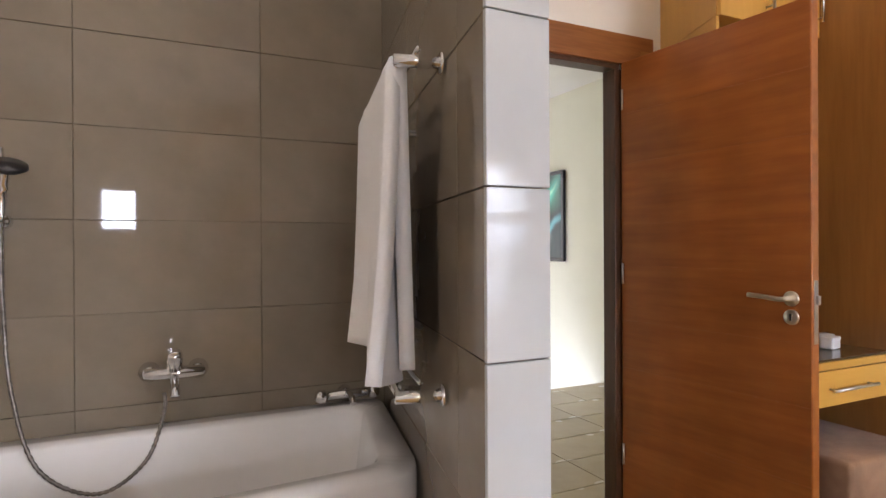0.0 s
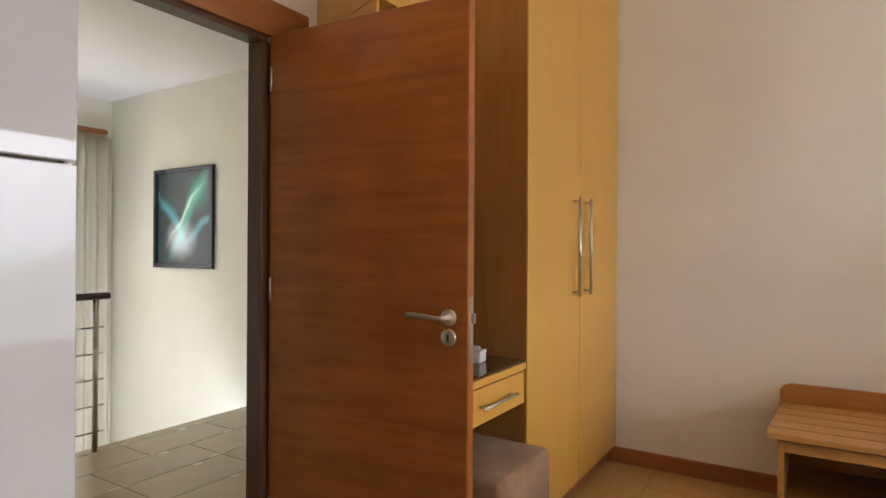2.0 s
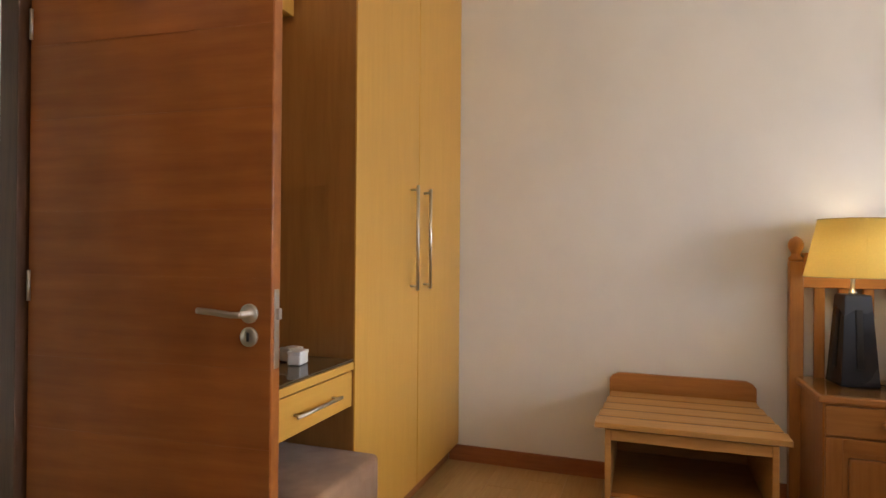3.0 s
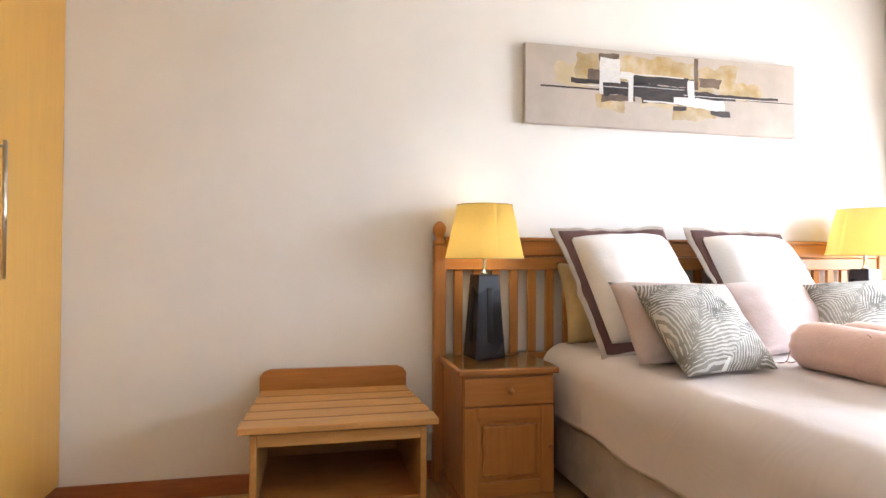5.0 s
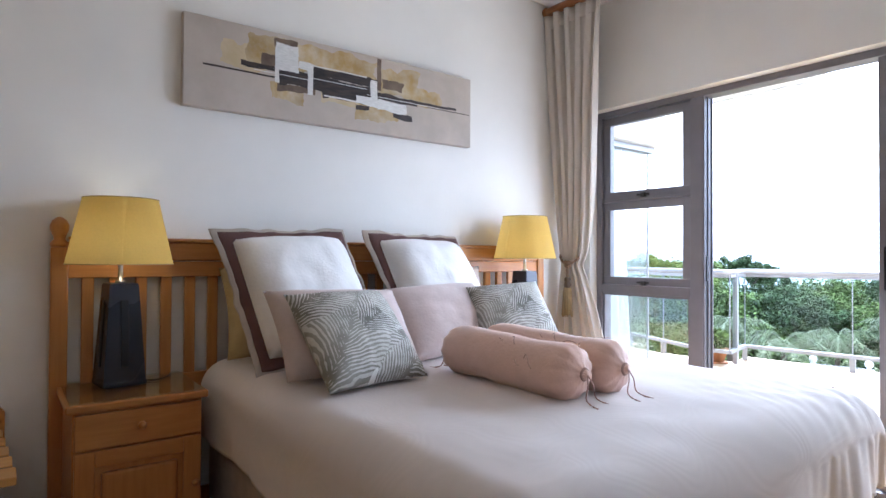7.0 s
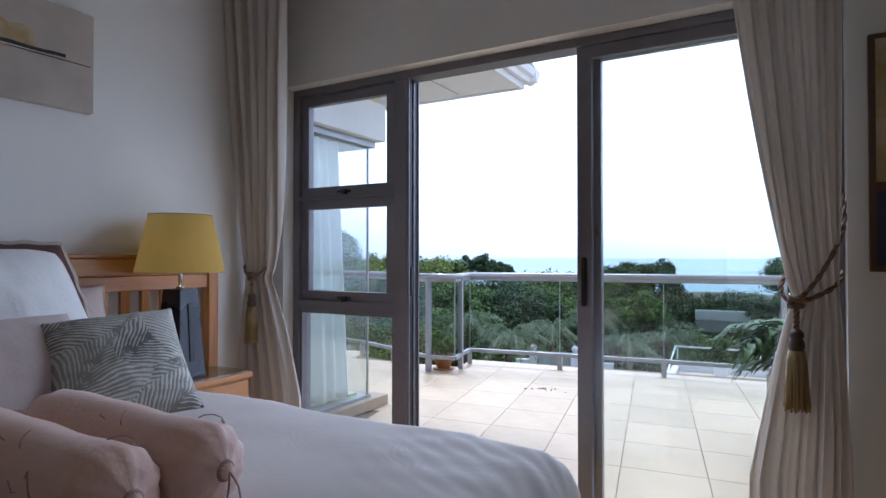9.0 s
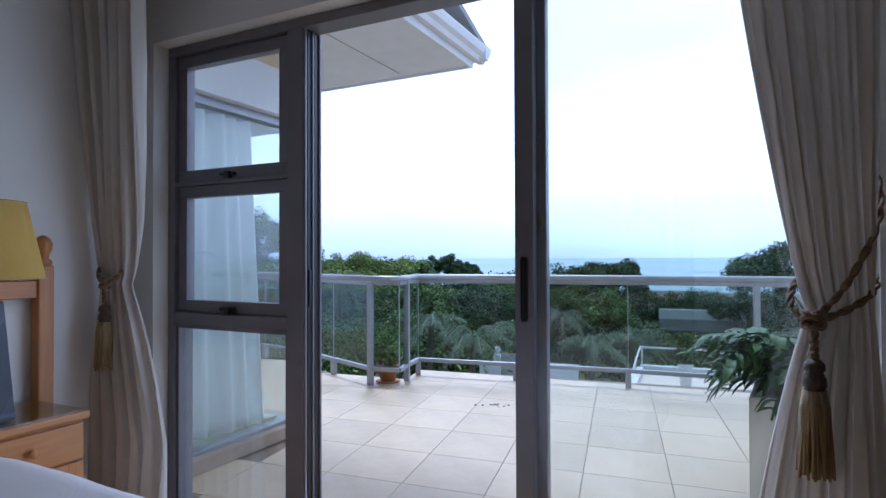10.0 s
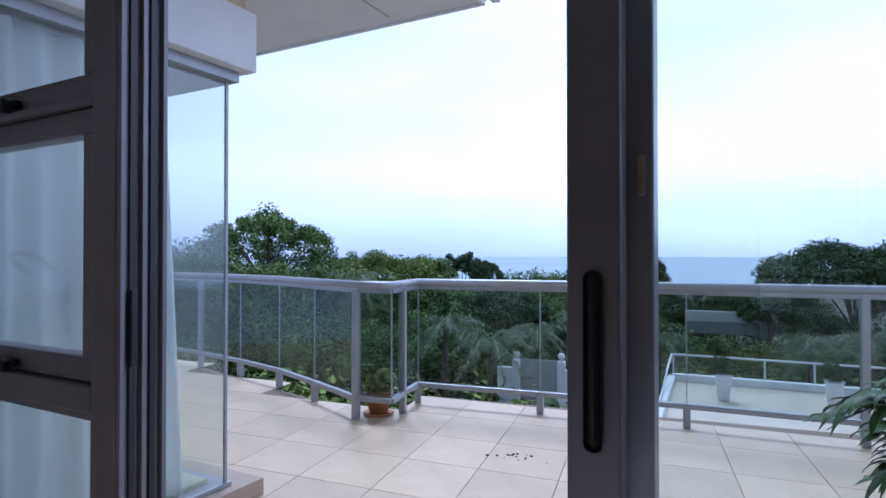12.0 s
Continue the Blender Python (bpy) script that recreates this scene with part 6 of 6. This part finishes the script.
WORD = {"leaf_mid": "green", "leaf_dark": "dark green", "leaf_bright": "bright green"}
for i, (b, dist, top, sp, lf, lumps, ln) in enumerate(spec):
    x, y = place(b, dist)
    zg = GZ - 7.5 * min(1, (-y - 8.5) / 240 * 1.2) - 0.5
    tree(x, y, zg, top - zg + 0.05 * sp + 0.25, sp, f"{WORD[lf]} broadleaf tree on the slope before the sea", lf, lumps, 190 if dist > 32 else 150, 0.040 + 0.0013 * dist, i + 3, deep=0.85 if top > 2.5 else 0.62 if top > 1.6 else 0.95, lean_x=ln)
for i, (b, dist, top) in enumerate(((23.6, 19, -1.35), (28.0, 21, -1.0), (37, 26, 0.35), (19.2, 23, -1.5), (11.8, 21, -1.7), (14.8, 25, -1.2), (8.2, 24, -1.9), (-3.5, 26, -2.0), (-7.5, 25, -1.5))):
    x, y = place(b, dist)
    zg = GZ - 7.5 * min(1, (-y - 8.5) / 240 * 1.2) - 0.3
    palm(x, y, zg, top - zg - 0.2, "palm with arching feathery fronds below the balcony", i + 40)
# scrub that fills the slope
rngn = np.random.default_rng(77)
cs, rs = [], []
for i in range(420):
    b, dist = rngn.uniform(-34, 66), rngn.uniform(13, 80) if i > 140 else rngn.uniform(14, 30)
    x, y = place(b, dist)
    if -4 < b < 12 and dist < 22:
        continue
    zg = GZ - 7.5 * min(1, (-y - 8.5) / 240 * 1.2)
    cs.append((x, y, zg + rngn.uniform(0.3, 2.0)))
    rs.append(rngn.uniform(0.9, 2.1))
for k, lf in enumerate(("leaf_mid", "leaf_dark", "leaf_bright")):
    ob = new("undergrowth", leaf_mesh(cs[k::3], rs[k::3], 210, 0.17, lf, "undergrowth", rngn))
    tagged(ob, "dense green undergrowth on the slope", "undergrowth", kind="stuff")
c = new("shrub", leaf_mesh([(0, 0, 0.24), (0.06, 0.04, 0.31), (-0.06, 0.03, 0.29)], [0.13, 0.10, 0.10], 300, 0.032, "leaf_bright", "shrub", rngn))
c.parent = pot
# flyover and lower terrace
x, y = place(2.6, 50)
fo = thing("flyover", pose(x, y, 0, 0, 0, 5), "grey concrete road bridge among the trees", "bridge")
part("deck", box(-3.0, 3.0, -3, 3, -4.5, -3.6, 0.05), "concrete", fo)
part("parapet", box(-3.0, 3.0, 2.8, 3.0, -3.6, -2.85, 0.02), "render_wall", fo)
for px in (-2.2, 2.2):
    part("pier", box(px - 0.5, px + 0.5, -1, 1, -12, -4.5, 0.05), "concrete", fo)
TM = pose(4.65, -20.6, -2.46, 0, 0, 3.6)       # far outer corner of the terrace; local -x runs along its far edge
te = thing("lower_terrace", TM, "cream tiled lower terrace with a white parapet", "terrace", kind="structure")
part("terrace_floor", box(-9.5, 0, 0, 9.2, -3, 0), "terrace", te)
part("parapet", box(-9.5, 0.1, -0.22, 0, -3, 0.20, 0.02), "render_wall", te)
part("side_parapet", box(0, 0.2, 0, 9.2, -3, 0.16, 0.02), "render_wall", te)
tr = thing("terrace_railing", TM @ pose(0, -0.1, 0.2), "white railing with glass panels round the lower terrace", "railing")
part("top_rail", tube([(-9.5, 0, 0.56), (0.1, 0, 0.56)], 0.03, 8), "render_wall", tr, "", True)
part("stair_rail", tube(arc([(0.1, 0, 0.56), (0.14, 1.1, 0.34), (0.16, 2.6, 0.02), (0.16, 5.2, -0.02)], 6), 0.03, 8), "render_wall", tr, "handrail curving down beside the steps", True)
for i in range(9):
    part("post", tube([(0.05 - i * 1.18, 0, 0.0), (0.05 - i * 1.18, 0, 0.56)], 0.022, 8), "render_wall", tr, "", True)
    if i < 8:
        g = part("glass_panel", box(-1.08 - i * 1.18, -0.0 - i * 1.18, -0.004, 0.004, 0.05, 0.52), "rail_glass", tr)
        g.visible_shadow = False
for px, py in ((-1.25, 1.9), (-3.65, 1.75)):
    q = thing("terrace_pot", TM @ pose(px, py, 0), "tall white tapered planter with a clipped shrub on the lower terrace", "planter", "terrace planters")
    part("pot", lathe([(0.13, 0), (0.14, 0.03), (0.20, 0.62), (0.22, 0.66), (0.17, 0.66)], 20), "render_wall", q, "", True)
    c = new("shrub", leaf_mesh([(0, 0, 0.84), (0.08, 0.02, 0.95)], [0.30, 0.22], 380, 0.05, "leaf_dark", "shrub", rngn))
    c.parent = q


def car(m, label, body):
    o = thing("car", m, label, "car", "parked cars")
    bm = box(-2.1, 2.1, -0.85, 0.85, 0.35, 0.95, 0.12, 3)
    part("body", bm, body, o, "", True)
    part("cabin", box(-1.3, 1.0, -0.72, 0.72, 0.90, 1.50, 0.18, 3), mat("car_glass", (0.05, 0.06, 0.07), 0.1), o, "", True)
    part("roof", box(-1.0, 0.7, -0.66, 0.66, 1.46, 1.53, 0.03), body, o, "", True)
    for sx in (-1.35, 1.35):
        for sy in (-0.86, 0.66):
            w = part("wheel", lathe([(0, 0), (0.20, 0.0), (0.33, 0.02), (0.33, 0.18), (0.2, 0.2), (0, 0.2)], 20, pose(sx, sy + 0.2, 0.33, 90)), "black", o)
            part("rim", lathe([(0, 0.0), (0.19, 0.0), (0.19, 0.21), (0, 0.21)], 14, pose(sx, sy + 0.205, 0.33, 90)), "steel", w)
    return o


carb = mat("silver_car_paint", (0.45, 0.48, 0.52), 0.25, metal=0.3)
xx, yy = place(3.5, 26)
setting("road", box(-12, 12, -31, -23.5, -7.0, -6.05), "asphalt", "asphalt parking strip below the terrace", "road")
car(pose(xx, yy - 0.5, -6.05, 0, 0, 175), "silver pick-up sized car parked beyond the terrace", carb)
car(pose(xx - 5.2, yy - 0.3, -6.05, 0, 0, 178), "grey car parked beyond the terrace", carb)
# boundary wall and gate house below
bw = thing("boundary_wall", pose(9.9, -21.0, -4.05, 0, 0, 12), "pale rendered boundary wall with a timber gate among palms", "wall")
part("wall", box(-3.0, -1.75, -0.1, 0.1, -2, 1.45, 0.01), "render_wall", bw)
part("wall", box(-0.05, 0.5, -0.1, 0.1, -2, 1.45, 0.01), "render_wall", bw)
gt = part("gate", box(-1.55, -0.25, -0.03, 0.0, -2, 1.75, 0.01), "concrete", bw, "grey timber gate")
for k in range(8):
    part("gate_board", box(-1.55 + k * 0.1625, -1.40 + k * 0.1625, 0.0, 0.02, -2, 1.74, 0.004), "concrete", gt)
for px in (-1.65, -0.15):
    gp = part("gate_pillar", box(px - 0.13, px + 0.13, -0.16, 0.16, -2, 1.72, 0.01), "render_wall", bw)
    part("finial", lathe([(0, 0), (0.07, 0), (0.05, 0.04), (0.10, 0.10), (0.12, 0.17), (0.10, 0.24), (0.05, 0.28), (0, 0.29)], 14, pose(px, 0, 1.72)), "render_wall", gp, "round ball finial", True)

# ---- pieces: tiles and boards ----
def tiles_on(parent, name, m, nu, nv, w, h, gap, mats, offs=(0, 0), clip=None):
    """Grid of tiles in the local x-y plane of m, cut at clip = (x0, x1, y0, y1)."""
    cache = {}
    for i in range(nu):
        for j in range(nv):
            x0, y0 = offs[0] + i * w, offs[1] + j * h
            x1, y1 = x0 + w - gap, y0 + h - gap
            if clip:
                x0, x1, y0, y1 = max(x0, clip[0]), min(x1, clip[1]), max(y0, clip[2]), min(y1, clip[3])
            if x1 - x0 < 0.01 or y1 - y0 < 0.01:
                continue
            key = (round(x1 - x0, 3), round(y1 - y0, 3))
            if key not in cache:
                cache[key] = mesh_of(box(0, key[0], 0, key[1], -0.010, 0, 0.0012, 1), mats, name)
            ob = new(name, cache[key])
            ob.parent = parent
            ob.matrix_basis = m @ pose(x0, y0, 0)


TH = 0.307
# tub wall: local x east, local y up, facing south
wall_tub, pier_ob = bpy.data.objects["wall_tub"], bpy.data.objects["pier"]
up90 = pose(0, TW + 0.002, 0, 90)
tiles_on(wall_tub, "wall_tile", up90, 7, 10, 0.58, TH, 0.0018, "tile", offs=(0.963 - 0.58 * 4, 1.310 - TH * 4), clip=(-1.38, 1.43, 0, CEIL))
# pier: west face, south face, east face
tiles_on(pier_ob, "wall_tile", PM @ pose(0.002, 1.36, 0, 90, 0, -90), 3, 10, 0.58, TH, 0.0018, "tile", offs=(0, 1.321 - TH * 4), clip=(0, 1.348, 0, CEIL))
# south face is paler and bluer than the tile on the pier's sides
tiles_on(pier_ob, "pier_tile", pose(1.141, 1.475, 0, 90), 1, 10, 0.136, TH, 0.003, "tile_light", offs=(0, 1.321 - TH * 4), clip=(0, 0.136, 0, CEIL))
tiles_on(pier_ob, "wall_tile", PM @ pose(0.132, 0.04, 0, 90, 0, 90), 3, 10, 0.58, TH, 0.0018, "tile", offs=(0, 1.321 - TH * 4), clip=(0, 1.12, 0, CEIL))
# landing tiles
tiles_on(bpy.data.objects["landing_floor"], "floor_tile", pose(0.9, DW, 0.002), 6, 5, 0.60, 0.33, 0.006, "floor_tile", clip=(0, 3.36, 0.02, 4.70 - DW))
tiles_on(bpy.data.objects["landing_floor"], "floor_tile", pose(0.9, DW, 0.002), 6, 3, 0.60, 0.33, 0.006, "floor_tile", offs=(-0.25, 1.65), clip=(0, 3.36, 1.65, 4.70 - DW))
# laminate boards
for j in range(29):
    off = -0.9 * random.random()
    tiles_on(bpy.data.objects["floor"], "floor_board", pose(-1.4, -2.95 + j * 0.192, 0), 6, 1, 1.28, 0.192, 0.0015, "floor_wood", offs=(off, 0), clip=(0, BW + 1.4 - 0.002, 0, 0.192))
# balcony tiles, laid along the balustrade; the rows run slightly out of square
LU, LV = 0.479, 0.508
AU, AV = radians(5.8), radians(9.8)
eu, ev = Vector((math.cos(AU), math.sin(AU), 0)), Vector((-math.sin(AV), math.cos(AV), 0))
org = Vector((4.42, -5.42, DZ))
skew = Matrix(((eu.x, ev.x, 0, 0), (eu.y, ev.y, 0, 0), (0, 0, 1, 0), (0, 0, 0, 1)))
tb2 = box(0.002, LU - 0.002, 0.002, LV - 0.002, -0.008, 0, 0.0012, 1)
tb2.transform(skew)
deck_mesh = mesh_of(tb2, "deck_tile", "deck_tile")


def inside(x, y):
    c = False
    for (x0, y0), (x1, y1) in zip(deck, deck[1:] + deck[:1]):
        if (y0 > y) != (y1 > y) and x < (x1 - x0) * (y - y0) / (y1 - y0) + x0:
            c = not c
    return c


for i in range(-14, 11):
    for j in range(-5, 6):
        o = org + eu * (i * LU) + ev * (j * LV)
        p = o + eu * (LU / 2) + ev * (LV / 2)
        if not inside(p.x, p.y) or p.y > -3.12 or (p.x > 4.9 and p.y > -4.4):
            continue
        ob = new("deck_tile", deck_mesh)
        ob.parent = deck_ob
        ob.matrix_basis = Matrix.Translation(o)
